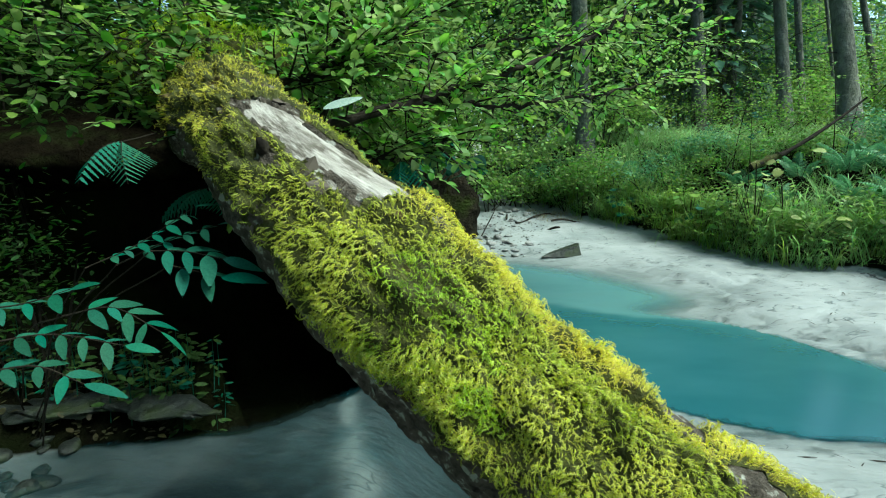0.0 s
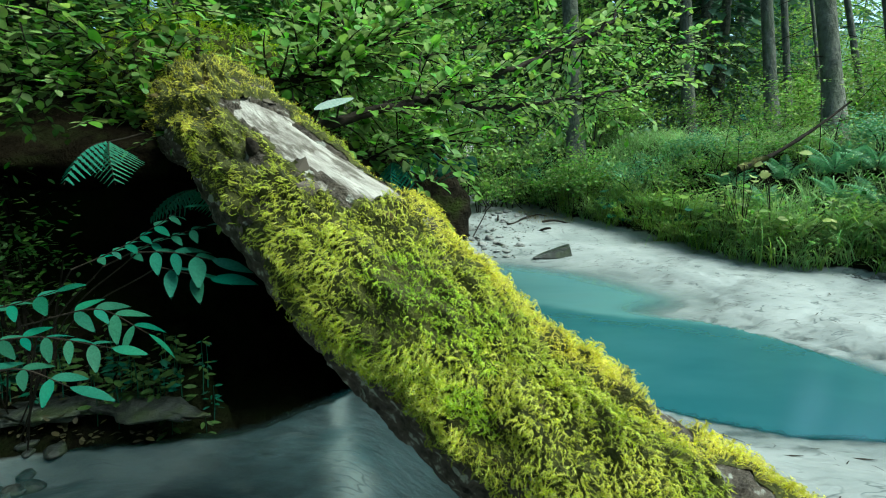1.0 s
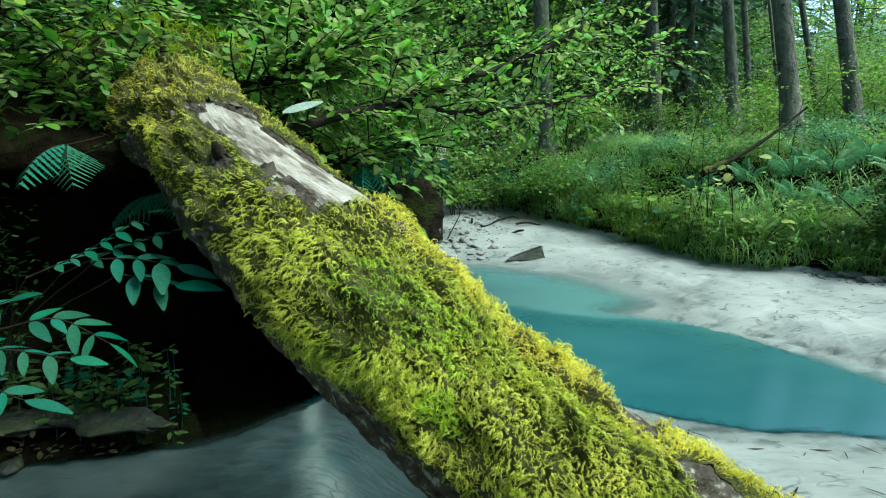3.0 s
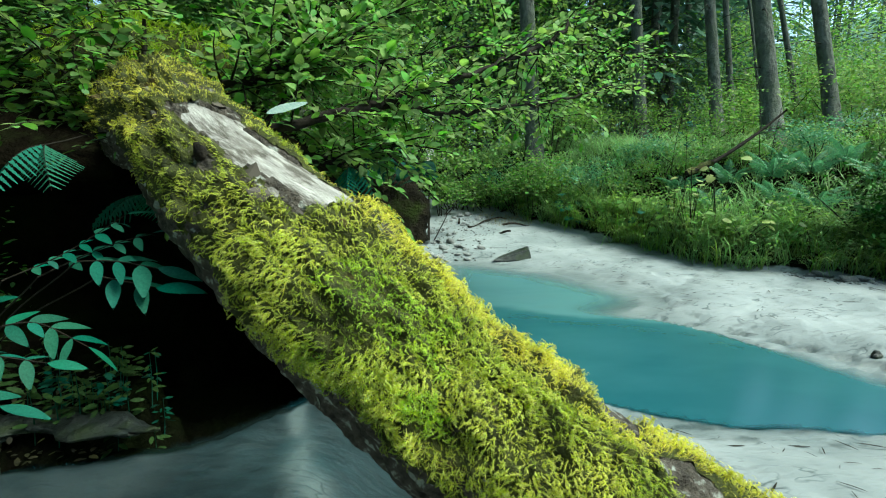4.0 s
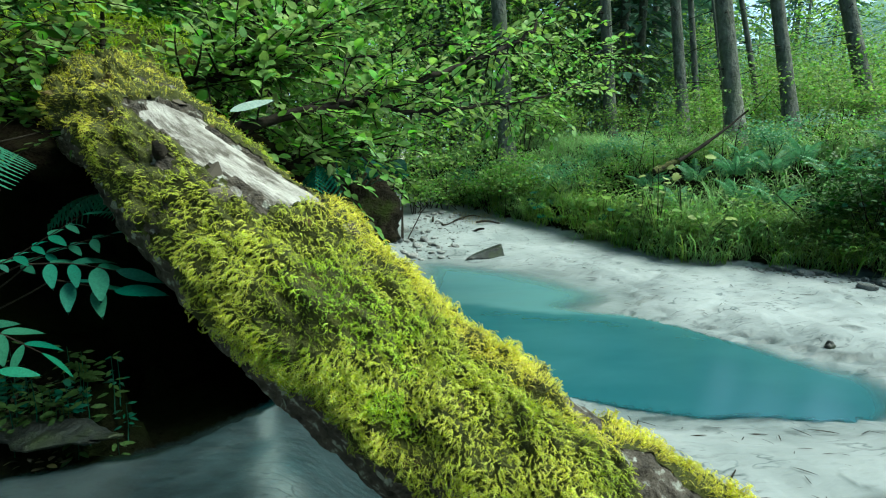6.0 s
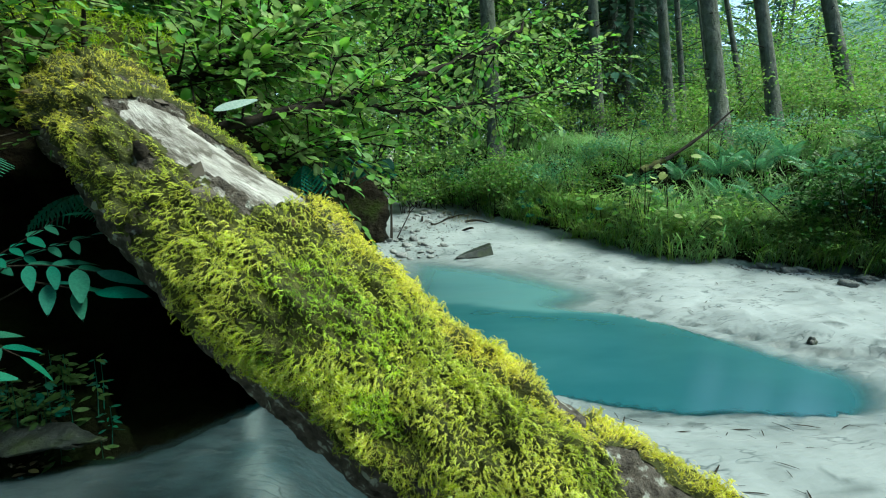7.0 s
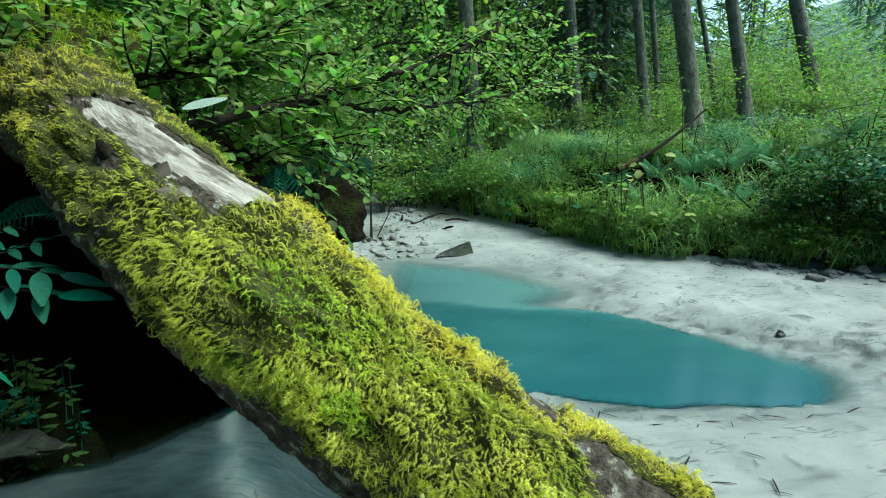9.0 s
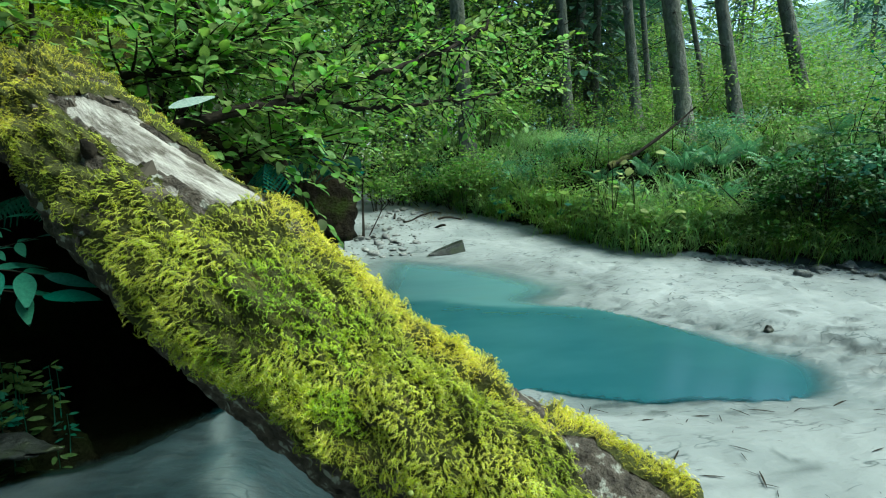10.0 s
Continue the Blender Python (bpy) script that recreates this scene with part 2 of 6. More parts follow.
def water_material():
    m = bpy.data.materials.new("milky_water")
    m.use_nodes = True
    nt = m.node_tree
    n, l = nt.nodes, nt.links
    b = n["Principled BSDF"]
    b.inputs["Roughness"].default_value, b.inputs["IOR"].default_value = 0.16, 1.33
    at = n.new("ShaderNodeAttribute")
    at.attribute_name = "cover"
    r = n.new("ShaderNodeValToRGB")
    e = r.color_ramp.elements
    e[0].position, e[0].color = 0.0, (0.085, 0.15, 0.15, 1)
    e[1].position, e[1].color = 1.0, (0.017, 0.080, 0.098, 1)
    e.new(0.30).color = (0.075, 0.175, 0.192, 1)
    e.new(0.62).color = (0.028, 0.103, 0.121, 1)
    sw = n.new("ShaderNodeTexNoise")
    sw.inputs["Scale"].default_value, sw.inputs["Detail"].default_value = 1.6, 5
    mp = n.new("ShaderNodeMapping")
    mp.inputs["Scale"].default_value = (0.7, 1.5, 1)
    l.new(n.new("ShaderNodeTexCoord").outputs["Object"], mp.inputs["Vector"])
    l.new(mp.outputs[0], sw.inputs["Vector"])
    cloud = n.new("ShaderNodeMapRange")
    cloud.inputs["From Min"].default_value, cloud.inputs["From Max"].default_value = 0.3, 0.7
    cloud.inputs["To Min"].default_value, cloud.inputs["To Max"].default_value = 0.75, 1.25
    l.new(sw.outputs["Fac"], cloud.inputs["Value"])
    deep = n.new("ShaderNodeMath")
    deep.operation = "MULTIPLY"
    tone = n.new("ShaderNodeAttribute")
    tone.attribute_name = "tone"
    l.new(tone.outputs["Fac"], deep.inputs[0])
    l.new(cloud.outputs[0], deep.inputs[1])
    l.new(deep.outputs[0], r.inputs[0])
    # the log's shade put into the water colour as a dull tint
    dark_zone = n.new("ShaderNodeAttribute")
    dark_zone.attribute_name = "silt_shade"
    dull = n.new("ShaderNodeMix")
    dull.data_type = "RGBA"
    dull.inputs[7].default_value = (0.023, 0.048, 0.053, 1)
    l.new(dark_zone.outputs["Fac"], dull.inputs[0])
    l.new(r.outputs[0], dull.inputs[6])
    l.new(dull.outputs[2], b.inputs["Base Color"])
    t = n.new("ShaderNodeTexNoise")
    t.inputs["Scale"].default_value, t.inputs["Detail"].default_value = 5, 3
    l.new(n.new("ShaderNodeTexCoord").outputs["Object"], t.inputs["Vector"])
    bp = n.new("ShaderNodeBump")
    bp.inputs["Strength"].default_value, bp.inputs["Distance"].default_value = 0.12, 0.01
    l.new(t.outputs["Fac"], bp.inputs["Height"])
    l.new(bp.outputs[0], b.inputs["Normal"])
    tp = n.new("ShaderNodeBsdfTransparent")
    mr = n.new("ShaderNodeMapRange")
    mr.inputs["To Min"].default_value = 0.06
    l.new(at.outputs["Fac"], mr.inputs["Value"])
    ms = n.new("ShaderNodeMixShader")
    l.new(mr.outputs[0], ms.inputs[0])
    l.new(tp.outputs[0], ms.inputs[1])
    l.new(b.outputs[0], ms.inputs[2])
    l.new(ms.outputs[0], n["Material Output"].inputs["Surface"])
    return m


GROUND, WATER = ground_material(), water_material()

# ---------------------------------------------------------------- geometry helpers
rng = np.random.default_rng(7)


def lattice(ix, iy, seed):
    h = (ix.astype(np.int64) * 374761393 + iy.astype(np.int64) * 668265263 + seed * 974711) & 0xFFFFFFFF
    h = ((h ^ (h >> 13)) * 1274126177) & 0xFFFFFFFF
    return ((h ^ (h >> 16)) & 0xFFFF) / 65535.0


def vnoise(x, y, seed=0):
    x, y = np.asarray(x, float), np.asarray(y, float)
    ix, iy = np.floor(x), np.floor(y)
    fx, fy = x - ix, y - iy
    fx, fy = fx * fx * (3 - 2 * fx), fy * fy * (3 - 2 * fy)
    a, b = lattice(ix, iy, seed), lattice(ix + 1, iy, seed)
    c, d = lattice(ix, iy + 1, seed), lattice(ix + 1, iy + 1, seed)
    return (a * (1 - fx) + b * fx) * (1 - fy) + (c * (1 - fx) + d * fx) * fy - 0.5


def fbm2(x, y, octaves=4, seed=0):
    return sum(vnoise(np.asarray(x) * 2 ** k, np.asarray(y) * 2 ** k, seed + k) / 2 ** k for k in range(octaves))


def smooth(x):
    x = np.clip(x, 0, 1)
    return x * x * (3 - 2 * x)


def signed(x, y, poly):
    """Distance to a closed outline, positive inside."""
    x, y = np.asarray(x, float), np.asarray(y, float)
    best, inside = np.full(x.shape, 1e9), np.zeros(x.shape, bool)
    for (ax, ay), (bx, by) in zip(poly, poly[1:] + poly[:1]):
        dx, dy = bx - ax, by - ay
        t = np.clip(((x - ax) * dx + (y - ay) * dy) / (dx * dx + dy * dy), 0, 1)
        best = np.minimum(best, np.hypot(x - ax - t * dx, y - ay - t * dy))
        if dy:
            inside ^= ((ay > y) != (by > y)) & (x < dx * (y - ay) / dy + ax)
    return np.where(inside, best, -best)


def mesh_of(name, verts, faces, mat, smooth_shade=True):
    """A mesh from arrays; faces all of one size."""
    me = bpy.data.meshes.new(name)
    verts, faces = np.asarray(verts, np.float32), np.asarray(faces, np.int32)
    k = faces.shape[1]
    me.vertices.add(len(verts))
    me.vertices.foreach_set("co", verts.ravel())
    me.loops.add(faces.size)
    me.loops.foreach_set("vertex_index", faces.ravel())
    me.polygons.add(len(faces))
    me.polygons.foreach_set("loop_start", np.arange(0, faces.size, k, dtype=np.int32))
    me.polygons.foreach_set("use_smooth", np.full(len(faces), smooth_shade))
    me.materials.append(mat)
    me.update(calc_edges=True)
    return me


def thing(name, label, category, group="", kind="", mesh=None, at=(0, 0, 0)):
    ob = new(name, mesh)
    ob.location = at
    return tagged(ob, label, category, group, kind)


def piece(name, mesh, parent, label="", kind=""):
    ob = new(name, mesh)
    ob.parent = parent
    return tagged(ob, label, "", "", kind)


def frame_of(d, up=(0, 0, 1)):
    """Axes with x along d and z as near up as can be, for arrays of directions."""
    d = np.atleast_2d(np.asarray(d, float))
    d = d / np.linalg.norm(d, axis=1)[:, None]
    u = np.broadcast_to(np.asarray(up, float), d.shape)
    y = np.cross(u, d)
    ln = np.linalg.norm(y, axis=1)[:, None]
    y = np.where(ln < 1e-4, np.array([[0.0, 1.0, 0.0]]), y / np.maximum(ln, 1e-4))
    return np.stack([d, y, np.cross(d, y)], axis=2)


def spread(tmpl, places, axes, sizes):
    """Many copies of a small template (verts, faces) as one pair of arrays."""
    tv, tf = tmpl
    sizes = np.asarray(sizes, float)
    if sizes.ndim == 1:
        sizes = np.repeat(sizes[:, None], 3, 1)
    v = np.einsum("nij,nkj->nki", axes, tv[None] * sizes[:, None, :]) + np.asarray(places)[:, None, :]
    f = tf[None] + (np.arange(len(places)) * len(tv))[:, None, None]
    return v.reshape(-1, 3), f.reshape(-1, tf.shape[1])


def join(parts):
    vs, fs, k = [], [], 0
    for v, f in parts:
        vs.append(v)
        fs.append(np.asarray(f) + k)
        k += len(v)
    return np.concatenate(vs), np.concatenate(fs)


def tube(points, radii, sides=7, wobble=0.0, seed=0):
    """A tapered round limb through points, as quads, with closed ends."""
    p = np.asarray(points, float)
    r = np.asarray(radii, float)
    d = np.gradient(p, axis=0)
    ax = frame_of(d, (0.13, 0.21, 0.97))
    a = np.arange(sides) * 2 * math.pi / sides
    ring = np.stack([np.zeros(sides), np.cos(a), np.sin(a)], 1)
    k = np.arange(len(p))
    rr = r[:, None] * (1 + wobble * 2 * vnoise(k[:, None] * 0.9 + seed, a[None] * 1.3 + seed * 3, seed))
    v = p[:, None] + np.einsum("nij,nkj->nki", ax, ring[None] * rr[:, :, None])
    v = v.reshape(-1, 3)
    i, j = np.meshgrid(np.arange(len(p) - 1), np.arange(sides), indexing="ij")
    j2 = (j + 1) % sides
    f = np.stack([i * sides + j, i * sides + j2, (i + 1) * sides + j2, (i + 1) * sides + j], -1).reshape(-1, 4)
    n = len(v)
    v = np.concatenate([v, p[:1], p[-1:]])
    caps = []
    for q in range(0, sides):
        caps.append((n, q, (q + 1) % sides, n))
        caps.append((n + 1, (len(p) - 1) * sides + (q + 1) % sides, (len(p) - 1) * sides + q, n + 1))
    return v, f, np.array([c[:3] for c in caps])


def tube_mesh(name, points, radii, mat, sides=7, wobble=0.0, seed=0):
    v, f, c = tube(points, radii, sides, wobble, seed)
    me = bpy.data.meshes.new(name)
    me.from_pydata(v.tolist(), [], f.tolist() + c.tolist())
    me.materials.append(mat)
    me.polygons.foreach_set("use_smooth", [True] * len(me.polygons))
    me.update()
    return me


def curve_points(points, n):
    """A smooth line through points (Catmull-Rom), n points long."""
    p = np.asarray(points, float)
    p = np.concatenate([2 * p[:1] - p[1:2], p, 2 * p[-1:] - p[-2:-1]])
    out = []
    for u in np.linspace(0, len(p) - 3 - 1e-9, n):
        i = int(u)
        t = u - i
        a, b, c, d = p[i:i + 4]
        out.append(0.5 * (2 * b + (c - a) * t + (2 * a - 5 * b + 4 * c - d) * t ** 2 + (3 * b - a - 3 * c + d) * t ** 3))
    return np.array(out)


def leaf_template(width=0.5, tip=0.8, fold=0.12, droop=0.15, cols=5):
    """An ovate pointed leaf along +x, of length 1, folded along its midrib."""
    xs = np.linspace(0, 1, cols)
    w = width * 0.5 * np.sin(math.pi * np.clip(xs, 0, 1) ** 0.75) ** tip
    w[0], w[-1] = 0.015, 0.0
    zs = -droop * xs ** 2
    v, f = [], []
    for x, ww, z in zip(xs, w, zs):
        v += [(x, ww, z + fold * ww), (x, 0, z), (x, -ww, z + fold * ww)]
    for i in range(cols - 1):
        a = 3 * i
        f += [(a, a + 3, a + 4), (a, a + 4, a + 1), (a + 1, a + 4, a + 5), (a + 1, a + 5, a + 2)]
    return np.array(v), np.array(f)


OVATE, BROAD, NARROW = leaf_template(0.55), leaf_template(0.85, droop=0.22), leaf_template(0.36, droop=0.1)
SMALL = leaf_template(0.6, cols=3)
ROUND = leaf_template(0.64, tip=0.85, fold=0.22, droop=0.26, cols=6)
FAR_LEAF = np.array([(0, 0, 0), (0.42, 0.30, 0.05), (1, 0, -0.12), (0.42, -0.30, 0.05)]), np.array([(0, 2, 1), (0, 3, 2)])
FAR_NEEDLE = np.array([(0, 0, 0), (0.42, 0.17, 0.04), (1, 0, -0.10), (0.42, -0.17, 0.04)]), np.array([(0, 2, 1), (0, 3, 2)])

# ---------------------------------------------------------------- the ground
POOL = [(1.10, 2.25), (1.31, 2.10), (1.69, 1.94), (2.0, 1.92), (2.45, 1.82), (2.74, 1.81), (2.97, 1.93), (3.10, 2.12), (3.12, 2.38), (2.97, 2.52), (2.88, 2.70), (2.68, 2.98),
        (2.55, 3.2), (2.40, 3.48), (2.2, 3.68), (2.03, 3.80), (2.32, 4.0), (2.5, 4.45), (2.22, 5.02), (1.86, 5.66), (1.55, 5.86), (1.09, 6.18), (0.62, 6.42), (0.42, 5.6), (0.2, 4.6), (-0.05, 3.6),
        (-0.25, 2.9), (-0.55, 2.55), (-0.85, 2.2), (-1.1, 2.06), (-1.4, 2.0), (-1.8, 1.92), (-2.1, 1.7), (-1.7, 1.55), (-1.1, 1.5), (-0.7, 1.35), (-0.35, 1.15), (0.1, 1.1), (0.55, 1.85)]
RIGHT_BANK = [(0.9, 13.0), (1.7, 10.6), (2.5, 9.3), (2.8, 8.3), (3.3, 7.55), (3.74, 6.65), (3.74, 5.6), (3.98, 5.1), (4.62, 4.82), (5.22, 4.36), (5.75, 3.72), (6.8, 2.5), (9.0, 0.5), (14, -6),
              (14, -400), (400, -400), (400, 400), (0.9, 400)]
LEFT_BANK = [(0.75, 400), (0.75, 13.0), (0.55, 10.0), (0.35, 8.0), (0.18, 6.3), (0.12, 5.0), (0.14, 3.9), (0.10, 3.3), (-0.18, 2.8), (-0.46, 2.42), (-0.66, 2.2), (-0.9, 2.0), (-1.2, 1.95), (-1.75, 1.85),
             (-2.6, 1.6), (-4.5, 0.6), (-9, -4), (-14, -400), (-400, -400), (-400, 400)]


# crescent-shaped slips in the sand round the drying end of the pool: centre, radius and the way each one opens
SLIPS = [(2.56, 3.16, 0.07, 2.4), (2.70, 2.98, 0.06, 2.6), (2.80, 2.84, 0.09, 2.3), (2.90, 2.64, 0.10, 2.6), (2.97, 2.46, 0.13, 2.8), (3.08, 2.38, 0.13, 2.9), (3.20, 2.30, 0.16, 3.0),
         (3.26, 2.12, 0.15, 2.7), (3.36, 2.02, 0.17, 2.9), (3.18, 1.84, 0.12, 2.2), (3.5, 2.36, 0.12, 2.4), (3.6, 2.06, 0.14, 2.6), (3.72, 2.5, 0.10, 2.2), (3.4, 2.75, 0.08, 2.5), (2.2, 3.62, 0.07, 2.0), (2.36, 3.42, 0.06, 2.3)]


def slips(x, y):
    """How far the sand has dropped inside the slips, and the dark wet rims."""
    x, y = np.asarray(x, float), np.asarray(y, float)
    drop, rim = np.zeros(x.shape), np.zeros(x.shape)
    wx = x + 0.05 * vnoise(x * 9, y * 9, 151)
    wy = y + 0.05 * vnoise(x * 9, y * 9, 152)
    for cx, cy, rad, way in SLIPS:
        cx, cy = cx + 0.05, cy + 0.03
        d = np.hypot(wx - cx, (wy - cy) * 1.15)
        turn = np.arctan2(wy - cy, wx - cx)
        side = smooth((np.cos(turn + way - 3.7) - 0.25) / 0.5)
        rim = np.maximum(rim, side * np.exp(-((d - 1.35 * rad) / 0.024) ** 2))
        drop = np.maximum(drop, side * smooth((1.25 * rad - d) / 0.03) * smooth((d - rad + 0.12) / 0.10))
    return drop, rim


def height(x, y):
    x, y = np.asarray(x, float), np.asarray(y, float)
    wob = 0.10 * fbm2(x * 2.2, y * 2.2, 3, 5)
    p = signed(x, y, POOL) + 0.05 * fbm2(x * 2.6, y * 2.6, 3, 11)
    r = signed(x, y, RIGHT_BANK) + wob
    l = signed(x, y, LEFT_BANK) + wob + 0.10 * fbm2(x * 6, y * 6, 3, 161)
    z = np.where(p > 0, -0.42 * smooth(p / (0.40 + 0.6 * smooth((x - 2.1) / 0.8) + 0.35 * smooth((y - 3.7) / 0.4))) * (0.16 + 0.84 * smooth((x + 0.45) / 0.7)) * (0.30 + 0.70 * smooth((4.22 - y - 0.45 * (x - 1.0)) / 0.32)), 0.085 * smooth(-p / 0.55) + 0.02 * np.clip(-p, 0, 3))
    # scalloped ledges where the shore crumbles
    z = z + np.where((p > -0.35) & (p < 0.1), 0.018 * vnoise(x * 5, y * 5, 3), 0) + 0.02 * fbm2(x * 3, y * 3, 3, 21)
    dent = np.clip(vnoise(x * 5.5 + 1.6 * vnoise(x * 3, y * 3, 60), y * 11, 61) - 0.20, 0, 1) * smooth((x - 1.6) / 1.2) * smooth((0.25 - np.abs(z - 0.08)) / 0.2)
    z = z - 0.09 * dent + 0.010 * fbm2(x * 8, y * 10, 2, 66) * smooth((x - 0.6) / 0.5)
    tn = fbm2(x * 1.5 + 0.4 * vnoise(x * 4, y * 4, 90), y * 3.2, 3, 77)
    crumble = sum(0.012 * smooth((tn - c) / 0.035) for c in (-0.22, -0.02, 0.17)) - 0.017
    z = z + np.where(z > 0.03, crumble, 0) * smooth((x - 1.9) / 0.8)
    z = z - 0.03 * slips(x, y)[0]
    z = z + 0.07 * np.clip(y - 6.5, 0, 6) * smooth((y - 6.5) / 1.5)
    rb = 0.34 * smooth((r + 0.1) / 0.4) + 0.96 * smooth((r - 0.05) / 2.6) + 0.45 * smooth((r - 2) / 5) + 0.06 * np.clip(r - 6, 0, 30) + 0.40 * np.clip(r - 30, 0, 130)
    w = smooth((x + 0.52) / 0.2)
    lb = (1 - w) * (0.12 * smooth(l / 0.3) + 1.6 * smooth((l - 1.15) / 0.5)) + w * (0.85 * smooth(l / 0.22) + 0.35 * smooth((l - 0.2) / 0.8))
    lb = lb + 0.3 * smooth((l - 2) / 3) + 0.05 * np.clip(l - 5, 0, 30) + 0.34 * np.clip(l - 30, 0, 130)
    lb = lb - 0.42 * smooth(l / 0.16) * smooth((1.25 - l) / 0.3) * smooth((-0.42 - x) / 0.12) * smooth((x + 1.22 + 0.45 * smooth((l - 0.3) / 0.2) + 0.3 * fbm2(x * 3, y * 3, 3, 165)) / 0.16)
    z = z + np.where(r > -0.1, rb + 0.16 * fbm2(x * 0.9, y * 0.9, 4, 31) * smooth(r / 0.6), 0) + np.where(l > 0, lb + 0.14 * fbm2(x * 1.1, y * 1.1, 4, 41) * smooth(l / 0.5), 0)
    return z


def silt_shade(x, y):
    """Wet silt and painted shade in the hollow under the log, with a pale tongue of sand through it."""
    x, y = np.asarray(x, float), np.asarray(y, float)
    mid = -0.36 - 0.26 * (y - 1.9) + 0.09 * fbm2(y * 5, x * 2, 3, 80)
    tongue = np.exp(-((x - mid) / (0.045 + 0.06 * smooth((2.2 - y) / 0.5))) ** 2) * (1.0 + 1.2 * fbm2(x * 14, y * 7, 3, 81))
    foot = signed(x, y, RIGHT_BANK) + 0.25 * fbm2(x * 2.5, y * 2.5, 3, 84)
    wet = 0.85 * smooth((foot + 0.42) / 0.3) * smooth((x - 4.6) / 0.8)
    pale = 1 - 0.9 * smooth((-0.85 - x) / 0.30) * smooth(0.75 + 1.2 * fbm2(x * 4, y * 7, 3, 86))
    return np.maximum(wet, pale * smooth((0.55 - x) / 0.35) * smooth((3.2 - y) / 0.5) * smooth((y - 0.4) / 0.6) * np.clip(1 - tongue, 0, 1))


def steps(lo, hi, step, far):
    out = list(np.arange(lo, hi, step))
    s, v = step, hi
    while v < far:
        out.append(v)
        s *= 1.22
        v += s
    out.append(far)
    s, v = step * 1.22, lo - step * 1.22
    while v > -far:
        out.append(v)
        s *= 1.22
        v -= s
    out.append(-far)
    return np.unique(np.array(out))


gx, gy = steps(-2.8, 6.2, 0.025, 390), steps(1.0, 7.2, 0.025, 390)
GX, GY = np.meshgrid(gx, gy, indexing="ij")
GZ = height(GX, GY)
nx, ny = GX.shape
gi, gj = np.meshgrid(np.arange(nx - 1), np.arange(ny - 1), indexing="ij")
gf = np.stack([gi * ny + gj, (gi + 1) * ny + gj, (gi + 1) * ny + gj + 1, gi * ny + gj + 1], -1).reshape(-1, 4)
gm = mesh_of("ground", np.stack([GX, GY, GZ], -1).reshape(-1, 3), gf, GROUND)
sandy = np.minimum(smooth(0.5 - signed(GX, GY, RIGHT_BANK) / 0.25), smooth(0.5 - (signed(GX, GY, LEFT_BANK) - 0.02) / 0.2))
gm.attributes.new("sand", "FLOAT", "POINT").data.foreach_set("value", sandy.astype(np.float32).ravel())
away = np.hypot(GX, GY)
gm.attributes.new("wooded", "FLOAT", "POINT").data.foreach_set("value", smooth((away - 24) / 10).astype(np.float32).ravel())
pool_edge = signed(GX, GY, POOL)
cracks = fbm2(GX * 1.1 + 0.5 * vnoise(GX * 3, GY * 3, 131), GY * 2.4, 3, 130)
wet_line = 0.9 * slips(GX, GY)[1] * smooth((vnoise(GX * 6, GY * 6, 122) + 0.4) / 0.3)
wet_line = np.maximum(wet_line, 0.7 * np.exp(-((cracks - 0.06) / 0.018) ** 2) * smooth((vnoise(GX * 1.9, GY * 1.9, 133) - 0.10) / 0.15))
left_crack = fbm2(GX * 2.2, GY * 5.5, 4, 171)
wet_line = np.maximum(wet_line, 0.85 * np.exp(-((left_crack - 0.02) / 0.040) ** 2) * smooth((-0.55 - GX) / 0.2) * smooth((1.86 - GY) / 0.1) * smooth((GY - 1.45) / 0.1) * smooth((vnoise(GX * 4, GY * 4, 172) + 0.25) / 0.2))
shore_weed = smooth((fbm2(GX * 5, GY * 13, 3, 135) - 0.14) / 0.10) * np.exp(-((pool_edge + 0.06) / 0.13) ** 2) * smooth((2.5 - GY) / 0.3) * smooth((GX - 0.9) / 0.3)
gm.attributes.new("scar", "FLOAT", "POINT").data.foreach_set("value", np.maximum(wet_line, 0.85 * shore_weed).astype(np.float32).ravel())
gm.attributes.new("silt_shade", "FLOAT", "POINT").data.foreach_set("value", silt_shade(GX, GY).astype(np.float32).ravel())
thing("ground", "pale grey sand bed rising into dark mossy woodland soil banks", "ground", kind="structure", mesh=gm)

wx, wy = np.arange(-2.4, 3.5, 0.04), np.arange(0.6, 7.0, 0.04)
WX, WY = np.meshgrid(wx, wy, indexing="ij")
wd = np.where(signed(WX, WY, LEFT_BANK) > 0.05, -0.3, np.clip(-height(WX, WY) / 0.42, -0.3, 1))
wi, wj = np.meshgrid(np.arange(len(wx) - 1), np.arange(len(wy) - 1), indexing="ij")
wf = np.stack([wi * len(wy) + wj, (wi + 1) * len(wy) + wj, (wi + 1) * len(wy) + wj + 1, wi * len(wy) + wj + 1], -1).reshape(-1, 4)
keep = (wd.ravel()[wf] > -0.12).any(1)
wm = mesh_of("water", np.stack([WX, WY, np.zeros_like(WX)], -1).reshape(-1, 3), wf[keep], WATER)
edge_in = signed(WX, WY, POOL) + 0.05 * fbm2(WX * 2.6, WY * 2.6, 3, 11)
deep_water = 0.30 + 0.55 * smooth((4.22 - WY - 0.45 * (WX - 1.0) + 0.12 * fbm2(WX * 2, WY * 3, 3, 141)) / 0.36)
deep_water = deep_water - 0.30 * smooth((WX - 2.2) / 0.8) + 0.12 * smooth((3.3 - WY) / 1.2) + 0.5 * smooth((fbm2(WX * 5, WY * 12, 3, 145) - 0.06) / 0.15) * np.exp(-((edge_in - 0.06) / 0.09) ** 2) * smooth((2.6 - WY) / 0.4)
